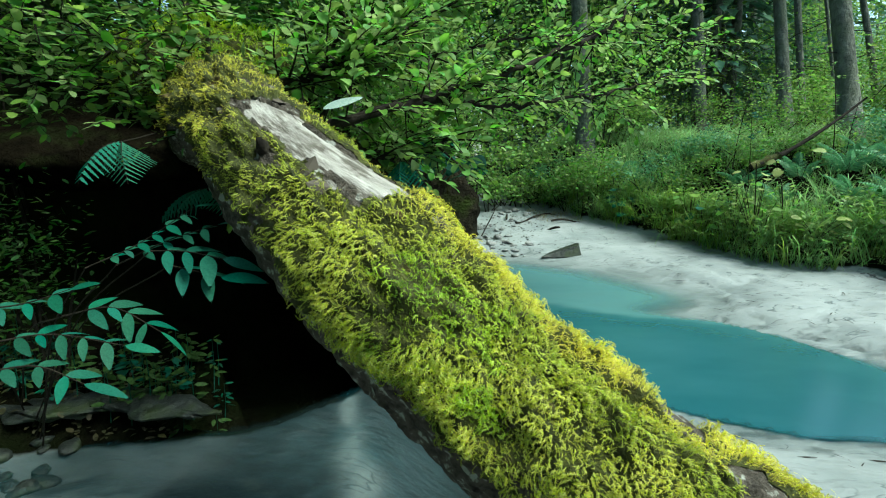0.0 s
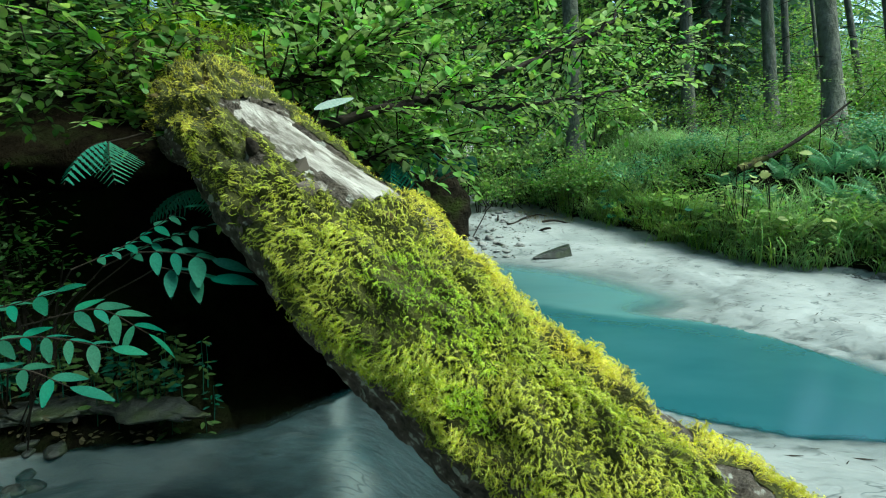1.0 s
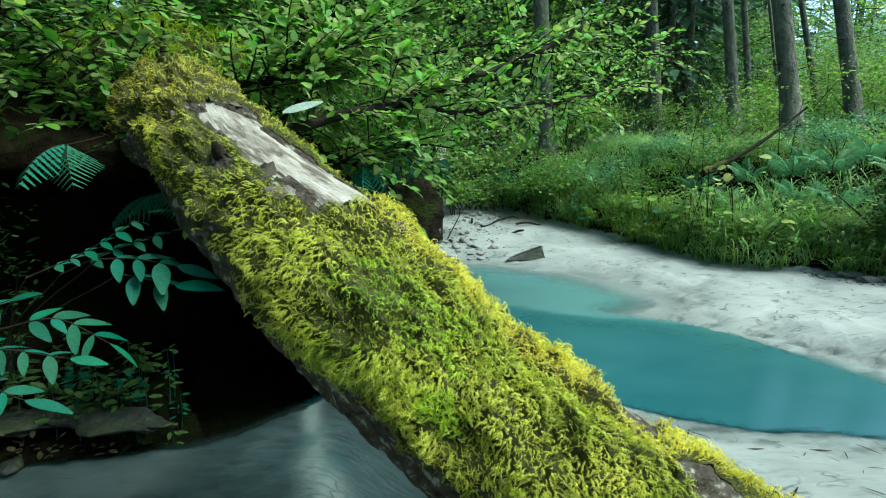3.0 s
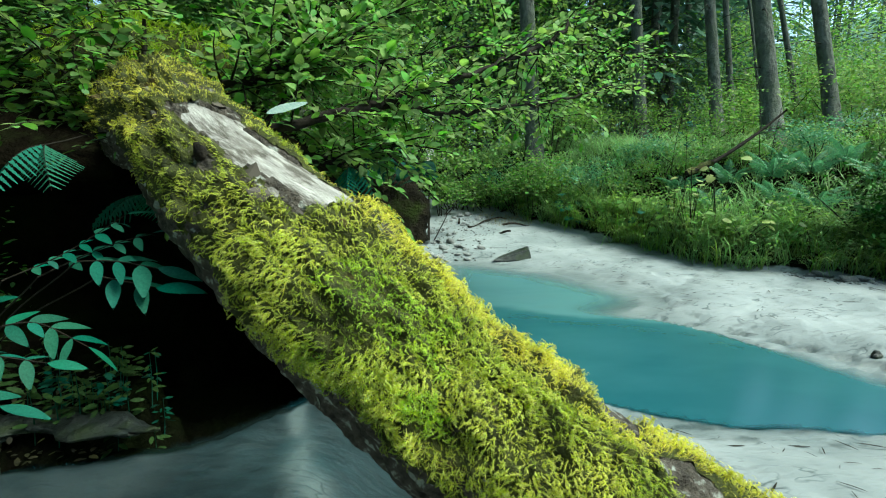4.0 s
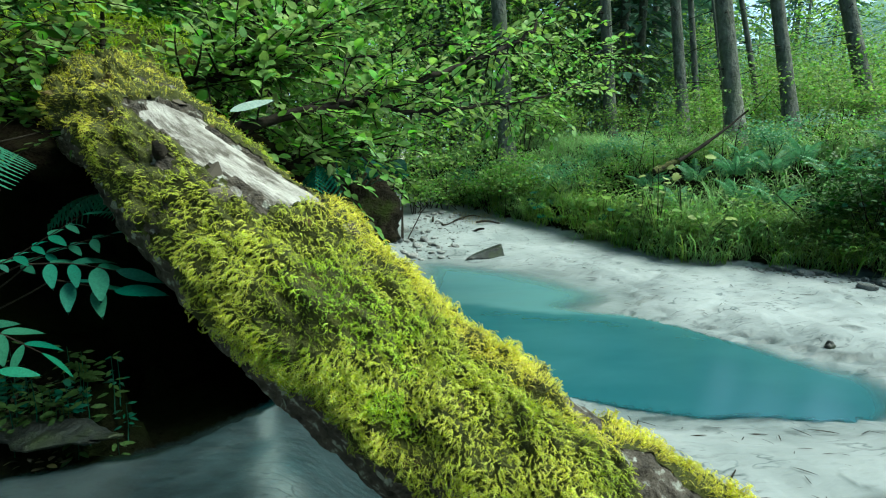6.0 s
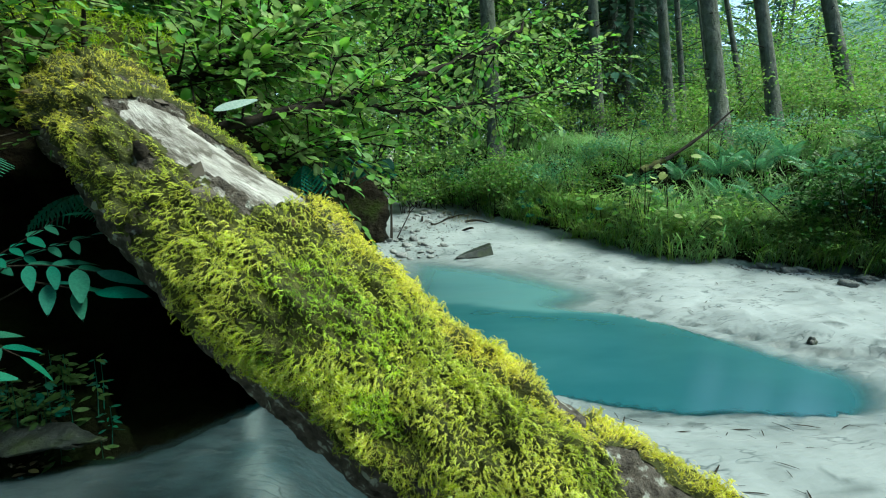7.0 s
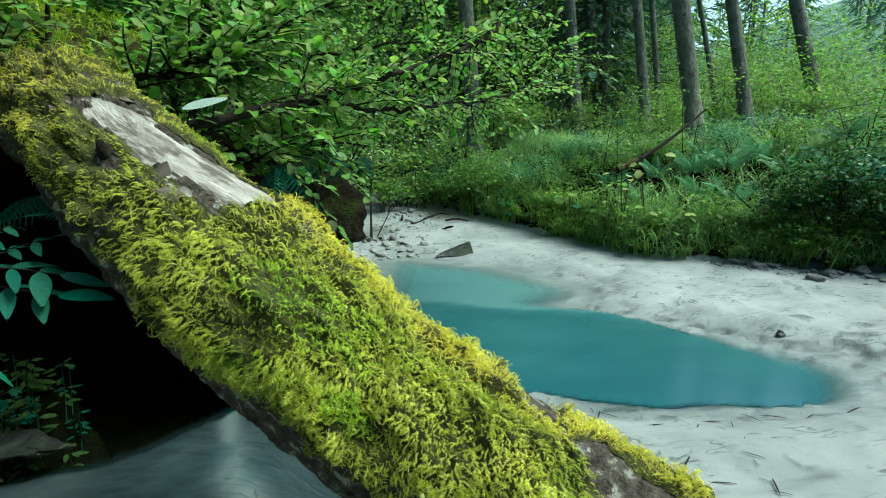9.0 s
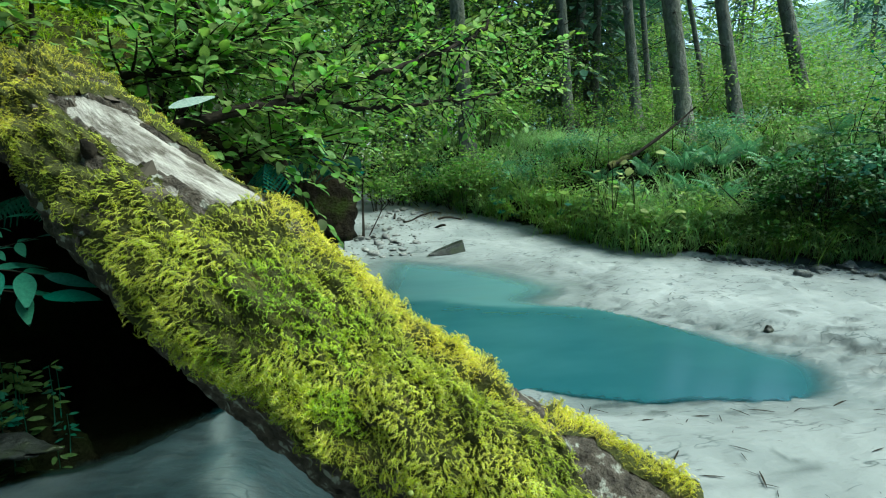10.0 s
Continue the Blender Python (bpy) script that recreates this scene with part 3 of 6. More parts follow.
wm.attributes.new("tone", "FLOAT", "POINT").data.foreach_set("value", deep_water.astype(np.float32).ravel())
cover = smooth(edge_in / (0.035 + 0.30 * smooth((WX - 2.4) / 0.5) + 0.55 * smooth((WY - 3.6) / 0.4)))
wm.attributes.new("cover", "FLOAT", "POINT").data.foreach_set("value", (np.where(wd > 0, cover, 0) * (0.20 + 0.80 * smooth((WX - 0.1) / 0.5))).astype(np.float32).ravel())
wm.attributes.new("silt_shade", "FLOAT", "POINT").data.foreach_set("value", silt_shade(WX, WY).astype(np.float32).ravel())
thing("water", "still milky turquoise pool of meltwater between pale sand bars", "water", kind="structure", mesh=wm)

# ---------------------------------------------------------------- the undercut left bank: an overhanging lip of soil and roots
def lump(name, mat, size, rough=0.25, seed=0, rings=18, sides=26, flat=1.0, angular=0.0):
    """A stone or clod: a ball pushed about by noise, with flattened faces where angular."""
    u, a = np.meshgrid(np.linspace(0.02, math.pi - 0.02, rings), np.arange(sides) * 2 * math.pi / sides, indexing="ij")
    d = np.stack([np.sin(u) * np.cos(a), np.sin(u) * np.sin(a), np.cos(u)], -1)
    r = 1 + rough * (fbm2(d[..., 0] * 1.6 + seed * 3.1, d[..., 1] * 1.6 + d[..., 2] * 1.3 + seed, 4, seed) + 0.6 * fbm2(d[..., 2] * 2.2 + seed, d[..., 0] * 1.7 - seed, 3, seed + 9))
    if angular:
        gen = np.random.default_rng(seed + 50)
        for _ in range(9):
            n = gen.normal(size=3)
            n /= np.linalg.norm(n)
            s = d @ n
            cut = gen.uniform(0.62, 0.85)
            r = np.where(s * r > cut, r * (1 - angular) + angular * cut / np.maximum(s, 0.05), r)
    v = (d * r[..., None] * np.asarray(size)).reshape(-1, 3)
    i, j = np.meshgrid(np.arange(rings - 1), np.arange(sides), indexing="ij")
    j2 = (j + 1) % sides
    f = np.stack([i * sides + j, (i + 1) * sides + j, (i + 1) * sides + j2, i * sides + j2], -1).reshape(-1, 4)
    return mesh_of(name, v, f, mat)


ou, ov = np.meshgrid(np.linspace(0, 1, 90), np.linspace(0, 1, 46), indexing="ij")
ox = -6.5 + 6.45 * ou
lip = 2.55 - 0.42 * smooth((ox + 1.0) / 0.3) + 0.35 * fbm2(ox * 1.3, ox * 0, 3, 3) + 0.9 * np.clip(-ox - 2.5, 0, 9) * -0.5 + 0.45 * smooth((ox + 0.6) / 0.5)
# cross-section: the underside from the back to the lip, then over the top to the back
back = lip + 2.3
cy = np.where(ov < 0.5, back + (lip - back) * (ov / 0.5), lip + (back - lip) * ((ov - 0.5) / 0.5))
cz = np.where(ov < 0.5, 0.75 + 0.45 * smooth(ov / 0.5), 1.32 + 0.75 * smooth((ov - 0.5) / 0.4))
rnd_edge = np.exp(-((ov - 0.5) / 0.05) ** 2)
cz = cz - 0.5 * smooth((ox + 1.5) / 0.5) * (ov > 0.5) + 0.10 * fbm2(ox * 2.3, cy * 2.3 + (ov > 0.5) * 9, 4, 8) - 0.04 * rnd_edge
cz = cz - 0.22 * smooth((ox + 1.0) / 0.4) - 0.16 * smooth((ox + 0.55) / 0.4)
cy = cy + 0.12 * fbm2(ox * 3.1, cz * 4 + ov * 3, 4, 18)
oi, oj = np.meshgrid(np.arange(89), np.arange(45), indexing="ij")
of = np.stack([oi * 46 + oj, oi * 46 + oj + 1, (oi + 1) * 46 + oj + 1, (oi + 1) * 46 + oj], -1).reshape(-1, 4)
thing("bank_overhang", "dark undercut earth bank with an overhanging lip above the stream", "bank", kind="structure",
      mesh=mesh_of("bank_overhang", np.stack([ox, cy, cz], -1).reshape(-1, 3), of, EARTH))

clod = thing("root_clod", "dark mossy root clod bulging from the far stream bank", "root clod", mesh=lump("root_clod", CLOD, (0.27, 0.34, 0.40), 0.95, 4, 60, 80, angular=0.35), at=(-0.15, 3.12, 0.92))

for q in clod.data.vertices:
    q.co *= 0.94 + 0.55 * float(fbm2(q.co.x * 9 + q.co.z * 4, q.co.y * 9 - q.co.z * 6, 4, 27))

for q in range(16):
    g = np.random.default_rng(q + 3000)
    way = g.uniform(-2.6, 0.6)
    o = np.array([0.20 * math.cos(way), 0.26 * math.sin(way), g.uniform(-0.25, 0.2)])
    line = curve_points([o, o * 1.25 + np.array([0, 0, -0.06]), o * 1.3 + np.array([g.normal(0, 0.03), g.normal(0, 0.03), -g.uniform(0.15, 0.4)])], 8)
    piece("root", tube_mesh("root", line, np.linspace(0.008, 0.002, 8), TWIG, 5, 0.2, q), clod, "thin hanging root")

# ---------------------------------------------------------------- the fallen log
AXIS = np.array([(-1.60, 3.2, 1.36), (-1.19, 2.45, 1.385), (-0.86, 1.928, 1.438), (-0.481, 1.513, 1.155), (-0.184, 1.32, 0.909), (0.103, 1.215, 0.647), (0.433, 1.074, 0.406), (0.84, 0.898, 0.147)])
GIRTH = [0.14, 0.15, 0.169, 0.191, 0.228, 0.217, 0.243, 0.243]
S0 = 0.80  # length of the part of the log that lies back on the bank
axis_line = curve_points(AXIS, 240)
LEN = np.concatenate([[0], np.cumsum(np.linalg.norm(np.diff(axis_line, axis=0), axis=1))])
knots = [LEN[np.argmin(np.linalg.norm(axis_line - a, axis=1))] for a in AXIS]


def log_frame(s):
    s = np.asarray(s, float)
    p = np.stack([np.interp(s, LEN, axis_line[:, k]) for k in range(3)], -1)
    q = np.stack([np.interp(s + 0.04, LEN, axis_line[:, k]) - np.interp(s - 0.04, LEN, axis_line[:, k]) for k in range(3)], -1)
    t = q / np.linalg.norm(q, axis=-1, keepdims=True)
    n1 = np.array([0, 0, 1.0]) - t * t[..., 2:]
    n1 /= np.linalg.norm(n1, axis=-1, keepdims=True)
    n2 = np.cross(n1, t)
    n2 = n2 * np.sign(-n2[..., 1:2])
    return p, t, n1, n2


def wrap(s, a, seed, fs, fa):
    """Noise on the log's skin that closes round it."""
    return fbm2(s * fs + seed * 7.7, np.abs((a + math.pi) % (2 * math.pi) - math.pi) * fa + np.sign(np.sin(a)) * 0.35 * np.abs(np.sin(a)) * fa, 4, seed)


def bark_radius(s, a):
    g = np.interp(s, knots, GIRTH)
    return g * (1 + 0.10 * wrap(s, a, 2, 2.2, 0.9)) + 0.012 * smooth((np.degrees(a) - 55) / 40) + 0.016 * wrap(s, a, 5, 18, 6) + 0.014 * np.abs(wrap(s, a, 6, 7, 14)) + 0.013 * wrap(s, a, 7, 40, 16)


def wood_mask(s, a):
    s = s - S0
    d = np.degrees(a)
    mid = 17 - 12 * (s - 1.15) / 0.5
    half = 22 * smooth((s - 1.06) / 0.14) * smooth((1.74 - s) / 0.10) + 1e-3
    return 1 - np.abs(d - mid) / half - 0.6 * wrap(s, a, 14, 10, 5)


def moss_mask(s0, a):
    s = s0 - S0
    d = np.degrees(a)
    edge = 0.6 * wrap(s, a, 9, 3.5, 2.0) + 0.55 * wrap(s, a, 10, 12, 6)
    body = smooth((s - 1.58) / 0.14) * smooth((2.61 - s + 0.30 * np.clip(d, 0, 80) / 40) / 0.16) * smooth((118 - d) / 30) * smooth((d + 95) / 30)
    flank = 0.55 * smooth((s - 0.95) / 0.2) * smooth((1.8 - s) / 0.1) * smooth((d - 30) / 14) * smooth((126 - d) / 45)
    crown = 0.96 * smooth((1.2 - s) / 0.15) * smooth((112 - d) / 40) * smooth((d + 100) / 30) * (0.80 + 0.34 * np.cos(s * 42 + 0.02 * d))
    rim = 0.6 * smooth((s - 1.0) / 0.1) * smooth((1.75 - s) / 0.1) * smooth((-10 - d) / 8) * smooth((d + 100) / 30)
    foot = 0.9 * smooth((s - 2.62) / 0.12) * smooth((12 - d) / 26) * smooth((d + 95) / 30) + 0.62 * smooth((s - 2.5) / 0.1) * smooth((d - 25) / 15) * smooth((100 - d) / 30)
    hole = sum(np.exp(-(((s - hs) / 0.035) ** 2 + ((d - hd) / 7) ** 2)) for hs, hd in ((1.80, 20), (2.23, 16), (2.44, 17), (1.37, 47)))
    m = np.maximum.reduce([body, flank, crown, rim, foot])
    return np.where(wood_mask(s0, a) > 0.05, 0, m) + edge * np.where(m > 0.97, 0.62, 0.95) * (m > 0.02) - 0.55 * hole


def moss_height(s, a):
    m = np.clip((moss_mask(s, a) - 0.40) / 0.4, 0, 1)
    thick = (0.40 + 0.60 * smooth((s - S0 - 1.55) / 0.15)) * (0.5 + 0.5 * smooth((np.degrees(a) + 15) / 50))
    return 0.003 + 0.026 * thick * smooth(m) * (1 + 1.9 * wrap(s, a, 12, 3.6, 2.2)) + (0.036 - 0.014 * smooth((s - S0 - 1.55) / 0.15)) * wrap(s, a, 15, 11, 4.5) * m + 0.014 * wrap(s, a, 13, 20, 7) * m


def log_surface(s, a, r):
    p, t, n1, n2 = log_frame(s)
    return p + r[..., None] * (np.cos(a)[..., None] * n1 + np.sin(a)[..., None] * n2)


def log_patch(name, mat, ns, na, radius, choose):
    s, a = np.meshgrid(np.linspace(0.0, LEN[-1], ns), np.linspace(-math.pi, math.pi, na), indexing="ij")
    v = log_surface(s, a, radius(s, a)).reshape(-1, 3)
    i, j = np.meshgrid(np.arange(ns - 1), np.arange(na - 1), indexing="ij")
    f = np.stack([i * na + j, i * na + j + 1, (i + 1) * na + j + 1, (i + 1) * na + j], -1).reshape(-1, 4)
    pick = choose(s, a).ravel()[f]
    f = f[pick.mean(1) > 0.45]
    me = mesh_of(name, v, f, mat)
    along = np.stack([s, a * 0.23, np.zeros_like(s)], -1).astype(np.float32)
    me.attributes.new("along", "FLOAT_VECTOR", "POINT").data.foreach_set("vector", along.ravel())
    return me


log = thing("fallen_log", "fallen tree trunk thickly grown with yellow-green moss, leaning over the pool", "log")
piece("trunk", log_patch("trunk", BARK, 330, 150, lambda s, a: bark_radius(s, a) - 0.03 * smooth((wood_mask(s, a) - 0.1) / 0.15), lambda s, a: np.ones_like(s)), log, "grey-brown flaking bark")
piece("bare_wood", log_patch("bare_wood", WOOD, 330, 150, lambda s, a: np.interp(s, knots, GIRTH) * (1 + 0.10 * wrap(s, a, 2, 2.2, 0.9)) - 0.001 + 0.0016 * wrap(s, a, 23, 4, 30), lambda s, a: (wood_mask(s, a) > -0.4) * 1.0), log, "pale weathered wood where the bark has gone")
piece("moss_bed", log_patch("moss_bed", MOSS_BED, 420, 190, lambda s, a: bark_radius(s, a) + moss_height(s, a), lambda s, a: (moss_mask(s, a) > 0.40) * 1.0), log, "brown-green matted moss")


def sprig_template(bend=0.5, sway=0.12):
    """A feathery moss shoot along +x: a thin stem that arches over, with short leaflets down both sides."""
    v, f = [], []

    def at(u):
        return np.array([u, sway * math.sin(u * 3.4), bend * math.sin(u * 2.5) * 0.62])

    for i in range(4):
        u0, u1 = i / 4, (i + 1) / 4
        a, b = at(u0), at(u1)
        k = len(v)
        w0, w1 = 0.030 * (1 - 0.6 * u0), 0.030 * (1 - 0.6 * u1)
        v += [a + (0, w0, 0), a - (0, w0, 0), b - (0, w1, 0), b + (0, w1, 0)]
        f += [(k, k + 1, k + 2), (k, k + 2, k + 3)]
    for i in range(6):
        u = 0.22 + 0.13 * i
        p = at(u)
        w = 0.17 * math.sin(math.pi * (0.25 + 0.62 * u))
        for side in (1, -1):
            k = len(v)
            v += [p - (0.035, 0, 0), p + (0.045, 0, 0.01), p + (0.13, side * w, 0.05 - 0.02 * i)]
            f.append((k, k + 1, k + 2))
    return np.array(v), np.array(f)


def moss_kind(s, a):
    """0 olive, 1 yellow along the lit ridge, 2 fresh green in the middle of the flank."""
    d = np.degrees(a)
    green = np.exp(-(((s - S0 - 2.0) / 0.20) ** 2 + ((d - 46) / 20) ** 2)) + 0.6 * np.exp(-(((s - S0 - 2.15) / 0.14) ** 2 + ((d - 72) / 14) ** 2)) + 0.7 * wrap(s, a, 41, 6, 3)
    yellow = smooth((32 - d) / 30) * (s > S0 + 1.5) + 0.75 * wrap(s, a, 42, 5, 2.5) + 0.70 * smooth((S0 + 1.3 - s) / 0.2)
    return np.where(green > 0.5, 2, np.where(yellow > 0.42, 1, 0))


def moss_sprigs(count, kind, tmpl, lo, hi, rise):
    s = rng.uniform(0.5, LEN[-1] - 0.05, count)
    a = rng.uniform(-1.6, 2.3, count)
    m = moss_mask(s, a)
    ok = (moss_kind(s, a) == kind) & (m > 0.42) & (rng.uniform(0, 1, len(m)) < smooth((m - 0.3) / 0.5))
    s, a = s[ok], a[ok]
    p, t, n1, n2 = log_frame(s)
    out = np.cos(a)[:, None] * n1 + np.sin(a)[:, None] * n2
    around = -np.sin(a)[:, None] * n1 + np.cos(a)[:, None] * n2
    place = log_surface(s, a, bark_radius(s, a) + moss_height(s, a) - 0.004)
    fall = np.clip(np.sin(a), -1, 1)
    turn = wrap(s, a, 30, 9, 4) * 7 + rng.normal(0, 1.1, len(s))
    d = t * np.cos(turn)[:, None] + around * (np.sin(turn) + 0.75 * fall)[:, None] + out * rng.uniform(rise - 0.45, rise + 0.45, len(s))[:, None]
    size = rng.uniform(lo, hi, len(s)) * (1 + 0.8 * wrap(s, a, 33, 7, 3)) * (0.55 + 0.45 * smooth((s - S0 - 1.5) / 0.25))
    ax = np.empty((len(s), 3, 3))
    x = d / np.linalg.norm(d, axis=1)[:, None]
    y = np.cross(out, x)
    y /= np.maximum(np.linalg.norm(y, axis=1)[:, None], 1e-3)
    ax[:, :, 0], ax[:, :, 1], ax[:, :, 2] = x, y, np.cross(x, y)
    return spread(tmpl, place, ax, size)


for kind, mat, words in ((0, MOSS, "feathery olive-green moss shoots"), (1, MOSS_YELLOW, "feathery yellow moss shoots"), (2, MOSS_GREEN, "feathery fresh green moss shoots")):
    piece("moss", mesh_of("moss", *join([moss_sprigs(30000, kind, sprig_template(0.5), 0.014, 0.026, 0.45), moss_sprigs(26000, kind, sprig_template(0.75, -0.15), 0.020, 0.036, 0.42), moss_sprigs(14000, kind, sprig_template(0.95, 0.2), 0.020, 0.034, 0.75)]), mat, False), log, words, kind="stuff")

# ---------------------------------------------------------------- trees
def ground_at(x, y):
    return float(height(np.array([x]), np.array([y]))[0])


def spruce(x, y, girth, lean_x, lean_y, top=16.0, crown_from=5.5, seed=0, twigs=9, needles=300, label="tall straight spruce with grey scaly bark"):
    gen = np.random.default_rng(seed + 100)
    z = ground_at(x, y) - 0.15
    tree = thing("spruce_tree", label, "tree", "woodland trees", at=(x, y, z))
    k = np.linspace(0, 1, 15)
    pts = np.stack([lean_x * top * k + 0.05 * np.sin(k * 7 + seed), lean_y * top * k, top * k], 1)
    rad = girth / 2 * (1 - 0.75 * k) * (1 + 0.25 * np.exp(-k * top / 0.3))
    piece("trunk", tube_mesh("trunk", pts, rad, SPRUCE, 14, 0.05, seed), tree)
    for q in range(twigs):
        h = gen.uniform(1.2, 6.0) / top
        b = gen.uniform(0, 2 * math.pi)
        o = np.array([np.interp(h, k, pts[:, i]) for i in range(3)])
        d = np.array([math.cos(b), math.sin(b), gen.uniform(-0.25, 0.15)])
        size = gen.uniform(0.4, 1.5)
        piece("dead_branch", tube_mesh("dead_branch", np.array([o, o + d * size * 0.5, o + d * size + np.array([0, 0, -0.12 * size])]), [0.014, 0.009, 0.003], TWIG, 5), tree, "bare dead branch")
    n = needles
    h = gen.uniform(0, 1, n) ** 0.8
    hz = crown_from + (top - crown_from) * h
    rr = (2.1 * (1 - h) + 0.25) * gen.uniform(0.15, 1, n) ** 0.6
    b = gen.uniform(0, 2 * math.pi, n)
    cx, cyy = np.interp(hz / top, k, pts[:, 0]), np.interp(hz / top, k, pts[:, 1])
    place = np.stack([cx + rr * np.cos(b), cyy + rr * np.sin(b), hz - 0.25 * rr], 1)
    d = np.stack([np.cos(b), np.sin(b), -0.35 + 0.2 * gen.normal(size=n)], 1)
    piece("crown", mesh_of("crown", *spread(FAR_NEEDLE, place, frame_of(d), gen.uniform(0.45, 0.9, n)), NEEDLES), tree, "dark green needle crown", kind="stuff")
    return tree


TREES = [(6.64, 7.86, 0.41, -0.145, 0.113), (9.36, 9.56, 0.40, -0.146, 0.131), (11.6, 9.72, 0.45, -0.171, 0.184), (16.48, 10.4, 0.43, -0.22, 0.2), (18.09, 11.15, 0.43, -0.19, 0.2),
         (7.68, 10.85, 0.36, -0.125, 0.08), (9.71, 13.18, 0.25, -0.12, 0.08), (9.75, 12.12, 0.12, -0.15, 0.1), (6.37, 12.17, 0.43, -0.078, 0.039), (3.25, 11.0, 0.52, -0.07, 0.02),
         (4.21, 17.4, 0.28, -0.05, 0.01), (6.47, 18.1, 0.34, -0.11, 0.03), (10.07, 17.49, 0.43, -0.1, 0.05), (11.55, 12.91, 0.22, -0.18, 0.14), (2.86, 20.75, 0.36, -0.02, 0),
         (0.77, 16.85, 0.3, 0, 0), (4.26, 16.7, 0.34, -0.11, 0.02)]
for i, (x, y, g, lx, ly) in enumerate(TREES):
    spruce(x, y, g * 0.74, lx, ly, top=19, crown_from=9.0, seed=i, twigs=14, needles=170)
# dark spruces clothed low down, deep in the wood
for i in range(16):
    g = np.random.default_rng(i + 3100)
    y = g.uniform(16, 27)
    spruce(y * (0.0 + 0.042 * i) + g.normal(0, 0.5), y, 0.36, 0, 0, top=17, crown_from=1.4, seed=200 + i, twigs=0, needles=1500, label="dark spruce with low sweeping branches deep in the wood")
# the woods beside and behind the stream, mostly unseen, added to shade it
for i, (x, y) in enumerate([(-2.6, 5.2), (-4.6, 4.2), (-1.4, 7.8), (-6.0, 7.0), (-7.2, 2.8), (-3.2, 10.5), (-9, -3), (-8, -9), (0, -13), (8, -13), (15, -8), (-0.8, 12), (-5, 15)]):
    spruce(x, y, 0.4, 0, 0, top=15, crown_from=6.0, seed=40 + i, twigs=0, needles=700)
# unseen low-crowned spruces, added to block low sky light
for i, (x, y) in enumerate([(-6.5, -1.0), (-5.5, -3.5), (-4.0, -5.5), (-1.8, -6.2), (0.6, -6.8), (3.0, -6.6), (5.5, -7.2), (-7.5, 1.0)]):
    spruce(x, y, 0.35, 0, 0, top=12, crown_from=0.9, seed=70 + i, twigs=0, needles=1500)

# ---------------------------------------------------------------- foliage
def sprays(origins, dirs, lengths, leaf, gap, gen, lift=0.0, tilt=0.45):
    """Leafy twigs: the twigs' tubes, and place, axes and size of every leaf along them."""
    tubes, place, axes, sizes = [], [], [], []
    for o, d, ln in zip(origins, dirs, lengths):
        d = d / np.linalg.norm(d)
        side = np.cross((0, 0, 1), d)
        side /= max(np.linalg.norm(side), 1e-3)
        k = np.linspace(0, 1, 5)
        bend = gen.normal(0, 0.18)
        pts = o + d * ln * k[:, None] + side * (bend * ln * k ** 2)[:, None] + np.array([0, 0, 1.0]) * ((lift - 0.16) * ln * k ** 2)[:, None]
        v, f, c = tube(pts, 0.0045 * (1 - 0.7 * k) * min(1.5, ln / 0.3), 4)
        tubes.append((v, f))
        n = max(3, int(ln / gap))
        for q in range(n):
            u = (q + 0.7) / n
            p = np.array([np.interp(u, k, pts[:, i]) for i in range(3)])
            hand = 1 if q % 2 else -1
            ld = d * (0.55 + 0.5 * u) + side * hand * (1.0 - 0.6 * u) + gen.normal(0, 0.22, 3)
            place.append(p)
            up = np.array([gen.normal(0, tilt), gen.normal(-0.12, tilt), 1.0])
            axes.append(frame_of(ld[None], up)[0])
            sizes.append(leaf * gen.uniform(0.65, 1.25) * (0.8 + 0.3 * math.sin(u * 3)))
    return tubes, np.array(place), np.array(axes), np.array(sizes)


def leaf_pieces(parent, mats, tmpl, place, axes, sizes, name="leaf"):
    """Leaves as parts that share a few meshes."""
    shared = [mesh_of(name, tmpl[0] * np.array([1, w, h]), tmpl[1], m) for w in (0.9, 1.1) for h in (0.6, 1.5) for m in mats]
    for i in range(len(place)):
        ob = piece(name, shared[i % len(shared)], parent)
        m = Matrix([list(r) for r in axes[i]]).to_4x4()
        ob.matrix_local = Matrix.Translation(place[i]) @ m @ Matrix.Scale(sizes[i], 4)


